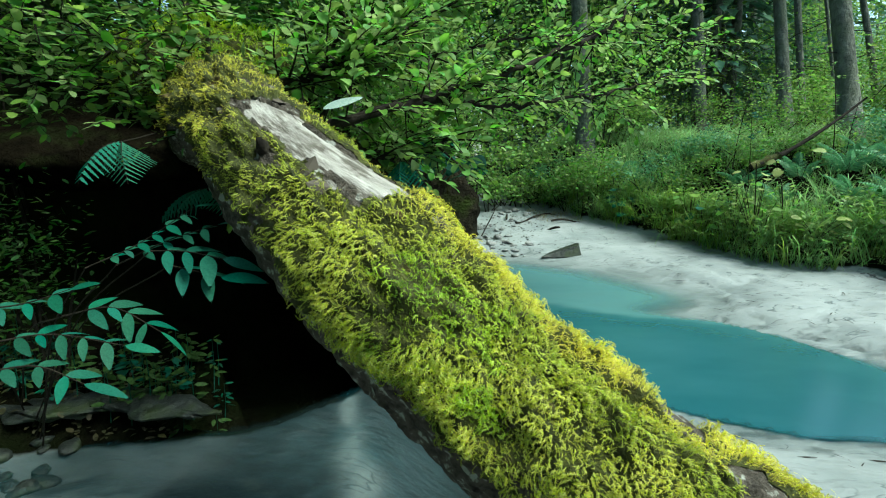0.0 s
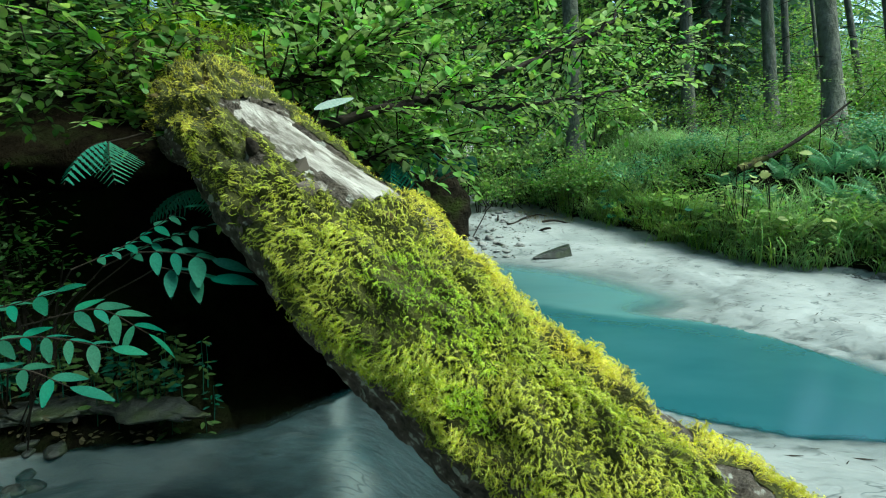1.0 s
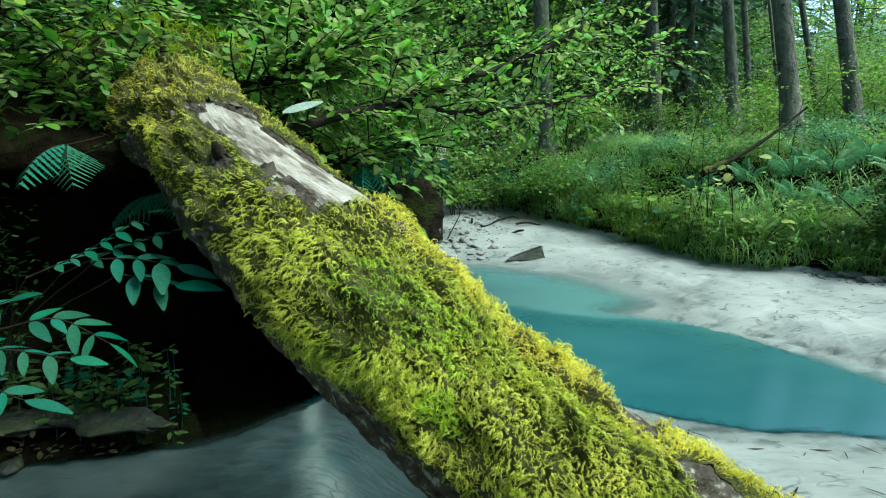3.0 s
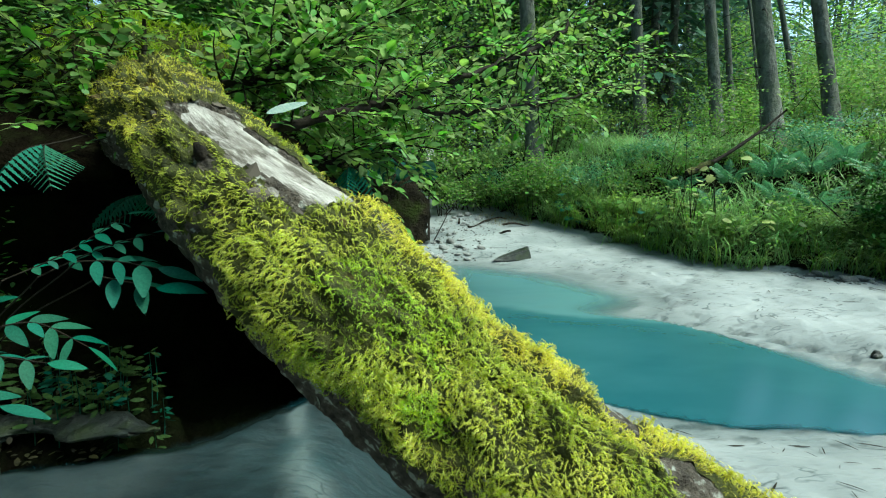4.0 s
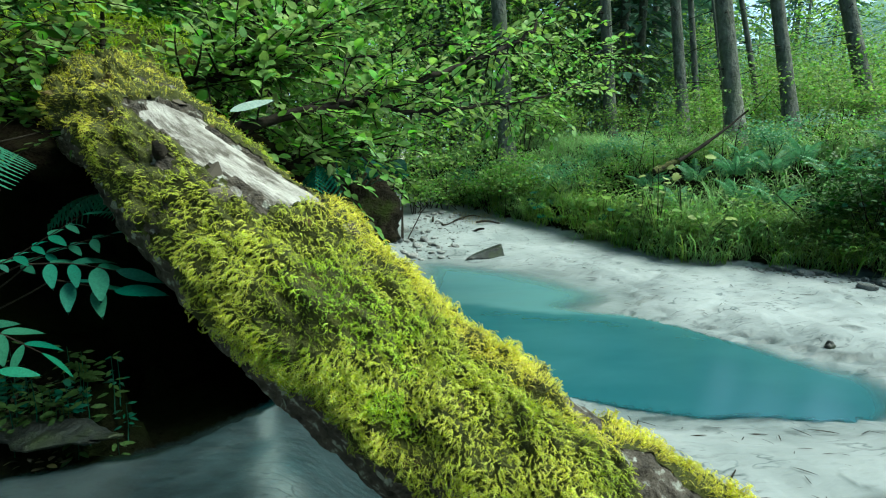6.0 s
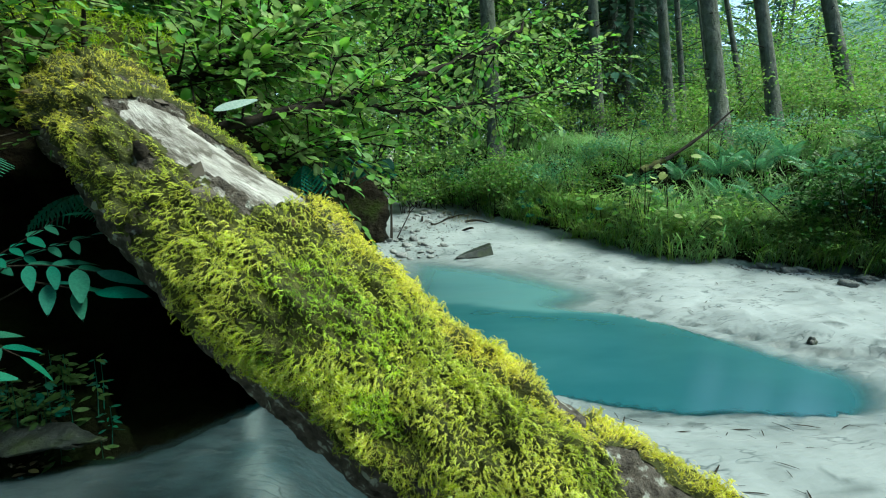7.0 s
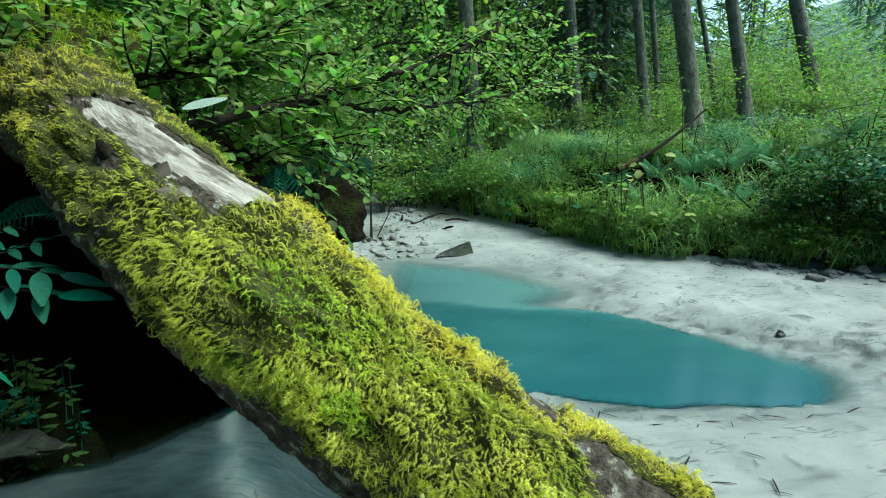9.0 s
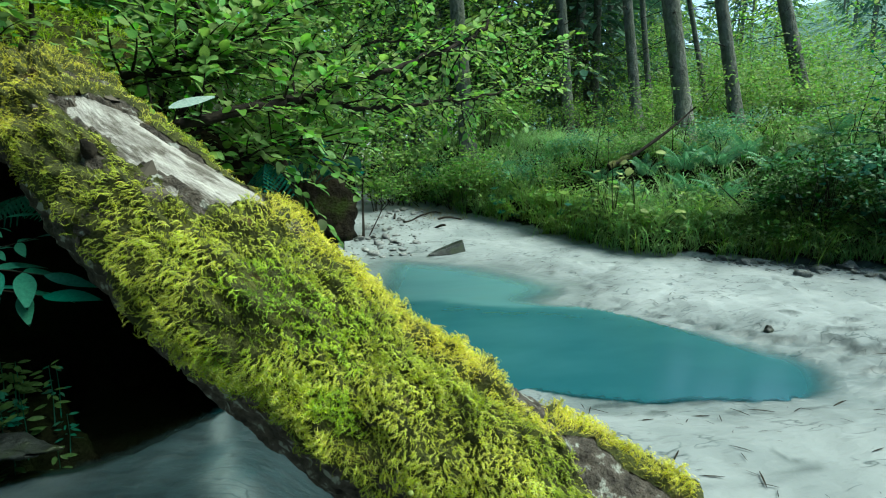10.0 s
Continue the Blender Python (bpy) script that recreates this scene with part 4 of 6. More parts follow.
gen = np.random.default_rng(11)
LIMB_LINES = [[(-1.25, 3.1, 0.9), (-0.85, 2.45, 1.25), (-0.51, 2.05, 1.37), (-0.16, 2.18, 1.48), (0.04, 2.34, 1.56), (0.33, 2.52, 1.69), (0.67, 2.74, 1.84), (0.99, 2.98, 2.04), (1.25, 3.22, 2.26), (1.55, 3.47, 2.55)],
         [(-0.16, 2.18, 1.48), (0.04, 2.39, 1.53), (0.28, 2.54, 1.52), (0.62, 2.75, 1.57), (1.09, 3.02, 1.68), (1.54, 3.25, 1.82)],
         [(-1.0, 2.9, 1.2), (-0.78, 2.29, 1.55), (-0.6, 2.25, 1.61), (-0.47, 2.26, 1.68), (-0.28, 2.43, 1.81), (-0.07, 2.67, 1.99), (0.25, 2.95, 2.25)],
         [(-0.7, 2.7, 1.1), (-0.32, 2.24, 1.26), (-0.15, 2.35, 1.3), (0.02, 2.46, 1.34)],
         [(-0.60, 2.25, 1.60), (-0.43, 2.31, 1.65), (-0.39, 2.43, 1.79), (-0.53, 2.57, 1.99), (-0.6, 2.7, 2.3)],
         [(-1.1, 3.2, 1.2), (-0.9, 3.3, 1.8), (-0.5, 3.4, 2.2), (0.1, 3.5, 2.45), (0.7, 3.6, 2.55)],
         [(-1.1, 3.2, 1.2), (-0.6, 3.3, 1.75), (-0.1, 3.4, 1.95), (0.5, 3.55, 2.1), (1.1, 3.8, 2.2), (1.7, 4.0, 2.25), (2.2, 4.2, 2.2)],
         [(-1.0, 3.2, 1.3), (-0.7, 3.0, 1.85), (-0.35, 2.95, 2.15), (0.1, 3.0, 2.35), (0.55, 3.1, 2.42)],
         [(-1.1, 3.3, 1.2), (-0.4, 3.7, 1.7), (0.4, 4.1, 1.85), (1.1, 4.4, 1.8), (1.7, 4.6, 1.7)]]
THICK = [0.027, 0.018, 0.021, 0.015, 0.012, 0.018, 0.015, 0.014, 0.013]
shrub = thing("hazel_shrub", "wide leafy shrub with dark arching limbs and bright green toothed leaves", "shrub", at=(-1.1, 3.2, 1.0))
base = np.array([-1.1, 3.2, 1.0])
orig, dirs, lens = [], [], []
for limb, thick in zip(LIMB_LINES, THICK):
    line = curve_points(limb, 8 * len(limb)) - base
    k = np.linspace(0, 1, len(line))
    line = line + 0.012 * gen.normal(size=line.shape) * k[:, None] ** 0.5
    piece("limb", tube_mesh("limb", line, thick * (1 - 0.78 * k), TWIG, 8, 0.15, len(orig)), shrub, "dark crooked limb")
    step = 2
    sides_of = (1, -1) if len(limb) in (10, 6) else (1, -1, 1, -1)
    for i in range(len(limb), len(line), step):
        d = line[i] - line[i - 2]
        for hand in sides_of:
            sd = np.cross(d, (0, 0, 1))
            sd /= np.linalg.norm(sd) + 1e-6
            nd = d / np.linalg.norm(d) * gen.uniform(0.2, 0.9) + sd * hand * gen.uniform(0.4, 1.0) + np.array([0, 0, gen.normal(0.15, 0.5)])
            orig.append(line[i])
            dirs.append(nd)
            lens.append(gen.uniform(0.18, 0.46))
tubes, lp, la, ls = sprays(orig, dirs, lens, 0.058, 0.026, gen, tilt=0.42)
piece("twig_spray", mesh_of("twig_spray", *join(tubes), TWIG), shrub, "thin dark twigs", kind="stuff")
near = np.argsort(lp[:, 1] + 0.3 * np.abs(lp[:, 0]))
pick, rest = near[:290], near[290:]
leaf_pieces(shrub, [LEAF_NEAR], ROUND, lp[pick], la[pick], ls[pick])
piece("leaves", mesh_of("leaves", *spread(ROUND, lp[rest], la[rest], ls[rest]), LEAF), shrub, "bright green leaves", kind="stuff")


# one long pale leaf that hangs over the log
PALE = material("pale_underleaf", (0.20, 0.31, 0.27), (0.33, 0.44, 0.39), 20, 0.5, 0.3, 60, translucent=0.3)
pale = piece("leaf", mesh_of("leaf", *leaf_template(0.22, tip=0.8, droop=0.06, cols=9), PALE), shrub, "long pale green leaf")
pale_root, pale_tip = np.array([-0.412, 1.689, 1.405]) - base, np.array([-0.278, 1.759, 1.462]) - base
pale.matrix_local = Matrix.Translation(pale_root) @ Matrix([list(r) for r in frame_of((pale_tip - pale_root)[None], (0.1, -0.8, 0.6))[0]]).to_4x4() @ Matrix.Scale(float(np.linalg.norm(pale_tip - pale_root)), 4)
piece("twig_spray", tube_mesh("twig_spray", curve_points([np.array([-0.51, 2.05, 1.37]) - base, np.array([-0.43, 1.85, 1.43]) - base, pale_root], 8), np.linspace(0.004, 0.002, 8), TWIG, 5), shrub)


def bush(name, label, centre, size, count, leaf, mat, seed, tmpl=SMALL, stems=5, category="bush", group="", clumps=26):
    """A loose bush: stems, twigs and leaves gathered in uneven clumps, with gaps."""
    g = np.random.default_rng(seed + 300)
    c = np.array(centre, float)
    z = ground_at(c[0], c[1])
    ob = thing(name, label, category, group, at=(c[0], c[1], z - 0.03))
    size = np.asarray(size, float)
    hubs = g.normal(0, 0.42, (clumps, 3)) * size + np.array([0, 0, c[2] - z])
    hubs[:, 2] = np.maximum(hubs[:, 2], 0.08)
    for i in range(stems):
        h = hubs[i]
        root = np.array([h[0] * 0.25, h[1] * 0.25, 0])
        piece("stem", tube_mesh("stem", np.array([root, root * 0.5 + h * 0.5 + g.normal(0, 0.04, 3), h]), [0.012, 0.008, 0.003], TWIG, 5), ob)
    k = g.integers(0, clumps, count)
    spr = np.maximum(size.mean() * 0.22, leaf * 1.2)
    p = hubs[k] + g.normal(0, 1, (count, 3)) * spr * np.array([1, 1, 0.55])
    p[:, 2] = np.maximum(p[:, 2], 0.02)
    d = g.normal(0, 1, (count, 3)) * np.array([1, 1, 0.45])
    up = np.stack([g.normal(0, 0.5, count), g.normal(-0.1, 0.5, count), np.ones(count)], 1)
    piece("leaves", mesh_of("leaves", *spread(tmpl, p, frame_of(d, up), leaf * g.uniform(0.6, 1.3, count)), mat), ob, kind="stuff")
    return ob


# bushes on the left bank behind the log, and the thicket round the head of the stream
for i, (c, size, n, lf, m) in enumerate([((-1.6, 4.2, 2.2), (1.1, 0.7, 0.8), 900, 0.07, LEAF), ((-0.4, 4.4, 1.5), (0.7, 0.5, 0.6), 800, 0.07, LEAF), ((-0.25, 5.2, 1.5), (0.6, 0.7, 0.6), 800, 0.07, LEAF),
                                          ((-0.9, 5.6, 2.6), (1.4, 0.9, 1.2), 1400, 0.08, LEAF_BACK), ((0.5, 7.4, 1.5), (0.8, 1.0, 0.9), 1100, 0.08, LEAF_BACK), ((-0.3, 7.8, 3.2), (1.6, 1.2, 1.4), 1500, 0.09, LEAF_BACK),
                                          ((1.7, 10.3, 1.6), (1.2, 0.8, 0.9), 1000, 0.09, LEAF_BACK), ((2.6, 8.9, 1.3), (0.7, 0.6, 0.6), 900, 0.08, LEAF), ((-3.4, 3.9, 2.6), (1.3, 0.7, 0.8), 900, 0.08, LEAF_BACK),
                                          ((-2.6, 3.0, 2.5), (0.9, 0.5, 0.5), 700, 0.07, LEAF)]):
    bush("leafy_bush", "loose leafy bush on the stream bank in mixed greens", c, size, n, lf, m, i, group="bank bushes")
for i, (x, y) in enumerate([(1.3, 10.4), (0.9, 9.6), (2.45, 9.35), (2.0, 10.0)]):
    bush("leafy_bush", "loose leafy bush on the stream bank in mixed greens", (x, y, ground_at(x, y) + 0.45), (0.55, 0.4, 0.4), 1000, 0.075, LEAF, 480 + i, group="bank bushes", clumps=30)
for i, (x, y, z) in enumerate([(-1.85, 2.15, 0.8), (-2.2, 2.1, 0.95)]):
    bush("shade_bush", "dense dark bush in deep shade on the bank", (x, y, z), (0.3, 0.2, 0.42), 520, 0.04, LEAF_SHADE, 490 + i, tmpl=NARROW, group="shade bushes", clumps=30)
# unseen bushes beside the eye, added to keep light off the left shore
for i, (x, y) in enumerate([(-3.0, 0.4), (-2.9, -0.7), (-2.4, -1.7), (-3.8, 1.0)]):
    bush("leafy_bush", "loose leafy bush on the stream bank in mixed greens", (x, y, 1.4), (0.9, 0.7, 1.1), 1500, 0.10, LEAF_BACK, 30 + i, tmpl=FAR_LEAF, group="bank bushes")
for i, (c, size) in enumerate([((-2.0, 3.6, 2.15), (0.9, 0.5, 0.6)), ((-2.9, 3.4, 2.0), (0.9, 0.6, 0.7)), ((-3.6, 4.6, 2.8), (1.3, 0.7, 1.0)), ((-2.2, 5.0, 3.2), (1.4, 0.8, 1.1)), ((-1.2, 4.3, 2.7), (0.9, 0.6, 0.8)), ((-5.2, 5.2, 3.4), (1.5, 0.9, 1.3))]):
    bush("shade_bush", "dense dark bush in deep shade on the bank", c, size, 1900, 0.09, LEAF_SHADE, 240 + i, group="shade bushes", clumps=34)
for i, (x, y, z) in enumerate([(-1.1, 4.0, 1.6), (-0.6, 4.2, 2.0), (-0.2, 4.7, 1.9), (-0.3, 5.4, 2.3), (-0.25, 4.9, 2.7), (-1.3, 4.6, 2.5), (-0.15, 6.2, 2.3), (-0.1, 7.0, 1.9)]):
    bush("leafy_bush", "loose leafy bush on the stream bank in mixed greens", (x, y, z), (0.8, 0.5, 0.55), 1700, 0.055, (LEAF, LEAF_BACK)[i % 2], 460 + i, group="bank bushes", clumps=40)
# young broadleaf growth between the trees, yellow-green in the light
for i in range(34):
    x = gen.uniform(-6, 22)
    y = gen.uniform(9.5, 21) - 0.12 * max(0, x - 10)
    bush("understorey_bush", "yellow-green young broadleaf growth between the trunks", (x, y, ground_at(x, y) + gen.uniform(0.7, 2.4)), (1.6, 1.3, 1.0), 1300, 0.085, LEAF_BACK, 60 + i, category="bush", tmpl=FAR_LEAF, group="understorey", clumps=22, stems=4)

# a broad unseen crown, added over the undercut bank to keep it shaded
n = 5000
crown = thing("overhanging_tree", "unseen broadleaf tree added to shade the undercut bank", "tree", at=(-3.6, 4.6, ground_at(-3.6, 4.6) - 0.1))
cb = np.array(crown.location)
piece("trunk", tube_mesh("trunk", curve_points([(0, 0, 0), (0.3, -0.3, 1.5), (0.9, -1.0, 3.0), (1.7, -2.0, 3.8)], 14), np.linspace(0.16, 0.05, 14), SPRUCE, 10, 0.1, 4), crown)
p = np.stack([gen.uniform(-6.0, -2.0, n), gen.uniform(1.5, 4.4, n), gen.uniform(2.8, 4.4, n)], 1) - cb
piece("crown", mesh_of("crown", *spread(FAR_LEAF, p, frame_of(gen.normal(0, 1, (n, 3)) * np.array([1, 1, 0.3])), gen.uniform(0.14, 0.26, n)), LEAF_BACK), crown, "dense green leaf crown", kind="stuff")

for i in range(26):
    x = gen.uniform(11, 30)
    y = gen.uniform(8, 22)
    bush("understorey_bush", "yellow-green young broadleaf growth between the trunks", (x, y, ground_at(x, y) + gen.uniform(0.6, 2.8)), (2.2, 1.6, 1.3), 1250, 0.115, LEAF_BACK, 110 + i, category="bush", tmpl=FAR_LEAF, group="understorey", clumps=24, stems=4)

for i in range(54):
    x = gen.uniform(-9, 10)
    y = gen.uniform(13, 30)
    bush("woodland_tree", "light green broadleaf sapling deep in the woods", (x, y, ground_at(x, y) + gen.uniform(2.5, 7.0)), (2.6, 1.8, 2.0), 1300, 0.15, (LEAF_SHADE if i % 7 == 0 else LEAF_BACK), 400 + i, category="tree", tmpl=FAR_LEAF, group="woodland saplings", clumps=26, stems=3)

for i, (x, y) in enumerate([(11.5, 15.5), (13.5, 17.0), (15.5, 16.0), (17.5, 18.5), (13.0, 20.0), (19.5, 16.5)]):
    bush("woodland_tree", "light green broadleaf sapling deep in the woods", (x, y, ground_at(x, y) + 3.2 + 0.4 * (i % 3)), (2.0, 1.6, 1.5), 800, 0.15, LEAF_BACK, 520 + i, category="tree", tmpl=FAR_LEAF, group="woodland saplings", clumps=26, stems=3)

for i in range(16):
    x = gen.uniform(3.5, 15)
    y = gen.uniform(9.2, 12.5) - 0.25 * max(0, x - 7)
    bush("understorey_bush", "yellow-green young broadleaf growth between the trunks", (x, y, ground_at(x, y) + gen.uniform(0.35, 0.9)), (1.3, 0.9, 0.5), 1100, 0.075, LEAF_BACK, 210 + i, category="bush", tmpl=FAR_LEAF, group="understorey", clumps=24, stems=3)

# fine far woods
n = 190
fy = 24 + 70 * gen.uniform(0, 1, n) ** 0.8
fx = np.where(np.arange(n) % 8 == 0, gen.uniform(0.78, 1.6, n), gen.uniform(-0.9, 0.78, n)) * fy
far_t, far_p, far_d, far_s = [], [], [], []
for x, y in zip(fx, fy):
    z = ground_at(x, y)
    top = gen.uniform(14, 22)
    v, f, c = tube(np.array([(x, y, z - 0.3), (x + gen.normal(0, 0.2), y, z + top)]), [gen.uniform(0.14, 0.26), 0.05], 6)
    far_t.append((v, f))
    m = 260
    h = gen.uniform(0.08, 1, m)
    r = (2.3 * (1 - h) + 0.3) * gen.uniform(0.2, 1, m)
    b = gen.uniform(0, 6.28, m)
    far_p.append(np.stack([x + r * np.cos(b), y + r * np.sin(b), z + h * top - 0.25 * r], 1))
    far_d.append(np.stack([np.cos(b), np.sin(b), gen.normal(-0.4, 0.2, m)], 1))
    far_s.append(gen.uniform(0.6, 1.5, m))
far = thing("far_woods", "distant dark spruce woods rising up a slope", "woods", kind="stuff", mesh=mesh_of("far_woods", *join(far_t), SPRUCE))
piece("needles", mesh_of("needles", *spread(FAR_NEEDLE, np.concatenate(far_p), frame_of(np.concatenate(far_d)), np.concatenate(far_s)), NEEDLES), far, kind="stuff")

# ---------------------------------------------------------------- the right bank
def blade_template():
    k = np.linspace(0, 1, 4)
    v, f = [], []
    for u in k:
        w = 0.0095 * (1 - u) ** 0.6 + 0.0008
        x, z = 0.80 * u ** 1.6, u * (1 - 0.58 * u)
        v += [(x, w, z), (x, -w, z)]
    for i in range(3):
        a = 2 * i
        f += [(a, a + 1, a + 3), (a, a + 3, a + 2)]
    return np.array(v), np.array(f)


def grass(name, label, places, count, length, mat, seed, droop=(0.0, 0.0)):
    g = np.random.default_rng(seed)
    n = len(places)
    p = np.repeat(places, count, 0) + np.concatenate([g.normal(0, 0.045, (n * count, 2)), np.zeros((n * count, 1))], 1)
    b = g.uniform(0, 6.28, n * count)
    d = np.stack([np.cos(b) + droop[0], np.sin(b) + droop[1], g.normal(0, 0.12, n * count)], 1)
    L = np.repeat(g.uniform(*length, n), count) * g.uniform(0.6, 1.15, n * count)
    return thing(name, label, "grass", kind="stuff", mesh=mesh_of(name, *spread(blade_template(), p, frame_of(d), L), mat))


def on_bank(n, lo, hi, seed, box=(1.5, 16, -1.0, 16)):
    g = np.random.default_rng(seed)
    x, y = g.uniform(box[0], box[1], n * 12), g.uniform(box[2], box[3], n * 12)
    r = signed(x, y, RIGHT_BANK)
    ok = (r > lo) & (r < hi) & (g.uniform(0, 1, len(x)) < 0.35 + 1.4 * (fbm2(x * 0.8, y * 0.8, 3, seed) + 0.3))
    x, y = x[ok][:n], y[ok][:n]
    return np.stack([x, y, height(x, y) - 0.02], 1)


grass("bank_grass", "long arching green grass covering the stream bank", on_bank(2900, 0.02, 3.6, 3), 15, (0.25, 0.75), GRASS, 5, (-0.35, -0.35))
grass("woodland_grass", "thin yellow-green grass on the woodland floor", on_bank(1700, 2.0, 11, 4, (1.5, 24, -1, 22)), 12, (0.25, 0.5), GRASS_LIGHT, 6)
grass("overhanging_grass", "grass hanging over the cut edge of the bank", on_bank(750, -0.02, 0.75, 7, (2.3, 9, 1, 10)), 14, (0.28, 0.52), GRASS, 8, (-1.0, -0.8))
grass("edge_grass", "yellow-green grass tufts drooping over the bank edge", on_bank(420, -0.04, 0.6, 17, (2.3, 8, 2, 10)), 14, (0.32, 0.75), GRASS_LIGHT, 18, (-0.9, -0.7))
grass("dry_grass", "pale dry grass at the foot of the bank", on_bank(60, 0.0, 0.25, 9, (3.6, 7, 2.5, 7)), 10, (0.14, 0.26), STRAW, 10, (-0.8, -0.8))
herb = on_bank(5200, 0.0, 3.2, 12, (2.5, 10, 0, 12))
g2 = np.random.default_rng(5)
hp = herb + np.stack([g2.normal(0, 0.06, len(herb)), g2.normal(0, 0.06, len(herb)), g2.uniform(0.05, 0.55, len(herb))], 1)
hd = g2.normal(0, 1, (len(herb), 3)) * np.array([1, 1, 0.3])
thing("bank_herbs", "low leafy herbs along the foot of the bank", "herbs", kind="stuff",
      mesh=mesh_of("bank_herbs", *spread(OVATE, hp, frame_of(hd, np.stack([g2.normal(-0.3, 0.4, len(hd)), g2.normal(-0.4, 0.4, len(hd)), np.ones(len(hd))], 1)), g2.uniform(0.03, 0.065, len(hd))), LEAF))


def leafy_frond(n_pairs, width):
    """A broad triangular frond along +x, its pinnae narrow toothed blades that hang a little."""
    v, f = [], []
    gap = 0.88 / n_pairs
    for i in range(n_pairs):
        u = 0.10 + gap * i
        w = width * (1 - u) ** 0.7 * min(1.0, 0.4 + u * 3) + 0.02
        z = 0.42 * u - 0.62 * u * u
        for side in (1, -1):
            for k in range(5):
                a, b = k / 5, (k + 1) / 5
                h = gap * 0.46 * (1 - a) ** 0.6
                q = len(v)
                for c, g in ((a, h), (b, h * 0.45)):
                    x = u + 0.30 * c * w
                    v += [(x - g, side * c * w * 0.9, z - 0.75 * w * c), (x + g, side * c * w * 0.9, z - 0.75 * w * c)]
                f += [(q, q + 1, q + 3), (q, q + 3, q + 2)]
    return np.array(v), np.array(f)


FROND = [mesh_of("frond", *leafy_frond(18, w), FERN) for w in (0.26, 0.32)]
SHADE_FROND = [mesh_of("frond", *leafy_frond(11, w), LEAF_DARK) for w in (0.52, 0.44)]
STALK = tube_mesh("stalk", [(u, 0, 0.42 * u - 0.62 * u * u) for u in np.linspace(0, 0.98, 9)], np.linspace(0.009, 0.002, 9), TWIG, 5)


def fern(x, y, z, size, fronds, seed, label="green fern with arching feathery fronds growing on the bank", heading=None, pitch=(-35, 5), shapes=None, root=None):
    g = np.random.default_rng(seed + 900)
    ob = thing("fern", label, "fern", "ferns", at=(x, y, z))
    for i in range(fronds):
        b = heading[i] if heading else 360 * i / fronds + g.uniform(-25, 25)
        m = pose(0, 0, 0, g.uniform(-12, 12), g.uniform(*pitch), b) @ Matrix.Scale(size * g.uniform(0.75, 1.15), 4)
        fr = piece("frond", (shapes or FROND)[i % 2], ob)
        fr.matrix_local = m
        piece("stalk", STALK, fr)
    if root:
        far_end = np.array(root) - np.array([x, y, z])
        piece("stalk", tube_mesh("stalk", curve_points([far_end, far_end * 0.5 + np.array([0, 0, 0.10]), (0, 0, 0)], 10), np.linspace(0.004, 0.002, 10), TWIG, 5), ob)
    return ob


for i, (x, y, s) in enumerate([(4.95, 5.8, 0.55), (5.2, 5.4, 0.6), (5.5, 4.9, 0.55), (6.3, 4.9, 0.6), (5.9, 4.2, 0.5), (4.5, 6.4, 0.5), (7.0, 4.0, 0.6), (6.1, 6.0, 0.6), (5.7, 6.6, 0.55), (3.4, 9.2, 0.6), (7.2, 5.6, 0.6), (5.3, 6.3, 0.7), (5.7, 6.1, 0.7), (6.1, 5.5, 0.7), (5.1, 6.9, 0.65), (6.6, 5.2, 0.7), (4.6, 7.4, 0.6)]):
    fern(x, y, ground_at(x, y) + 0.14, s * 0.72, 9, i, pitch=(-58, -22))


def cluster(name, label, category, at, leaf, count, mat, seed, tmpl=BROAD, rise=0.15, spread_r=0.1, group=""):
    """Broad leaves on stalks from one root."""
    g = np.random.default_rng(seed + 700)
    at = [at[0] - 0.35, at[1] - 0.25, at[2]]
    while float(signed(np.array([at[0]]), np.array([at[1]]), RIGHT_BANK)[0]) < 0.12:
        at[0], at[1] = at[0] + 0.04, at[1] + 0.03
    z = ground_at(at[0], at[1])
    ob = thing(name, label, category, group, at=(at[0], at[1], z))
    shared = mesh_of("leaf", tmpl[0], tmpl[1], mat)
    for i in range(count):
        b = g.uniform(0, 6.28)
        p = np.array([math.cos(b) * spread_r * g.uniform(0.3, 1.2), math.sin(b) * spread_r * g.uniform(0.3, 1.2), max(0.05, at[2] - z) + g.uniform(-rise, rise)])
        lf = piece("leaf", shared, ob)
        d = np.array([math.cos(b), math.sin(b), g.normal(-0.1, 0.2)])
        lf.matrix_local = Matrix.Translation(p) @ Matrix([list(r) for r in frame_of(d[None], (g.normal(-0.15, 0.25), g.normal(-0.45, 0.25), 1))[0]]).to_4x4() @ Matrix.Scale(leaf * g.uniform(0.7, 1.25), 4)
        piece("stalk", tube_mesh("stalk", np.array([(0, 0, 0), p * 0.5 + np.array([0, 0, 0.03]), p]), [0.005, 0.004, 0.003], TWIG, 4), ob)
    return ob


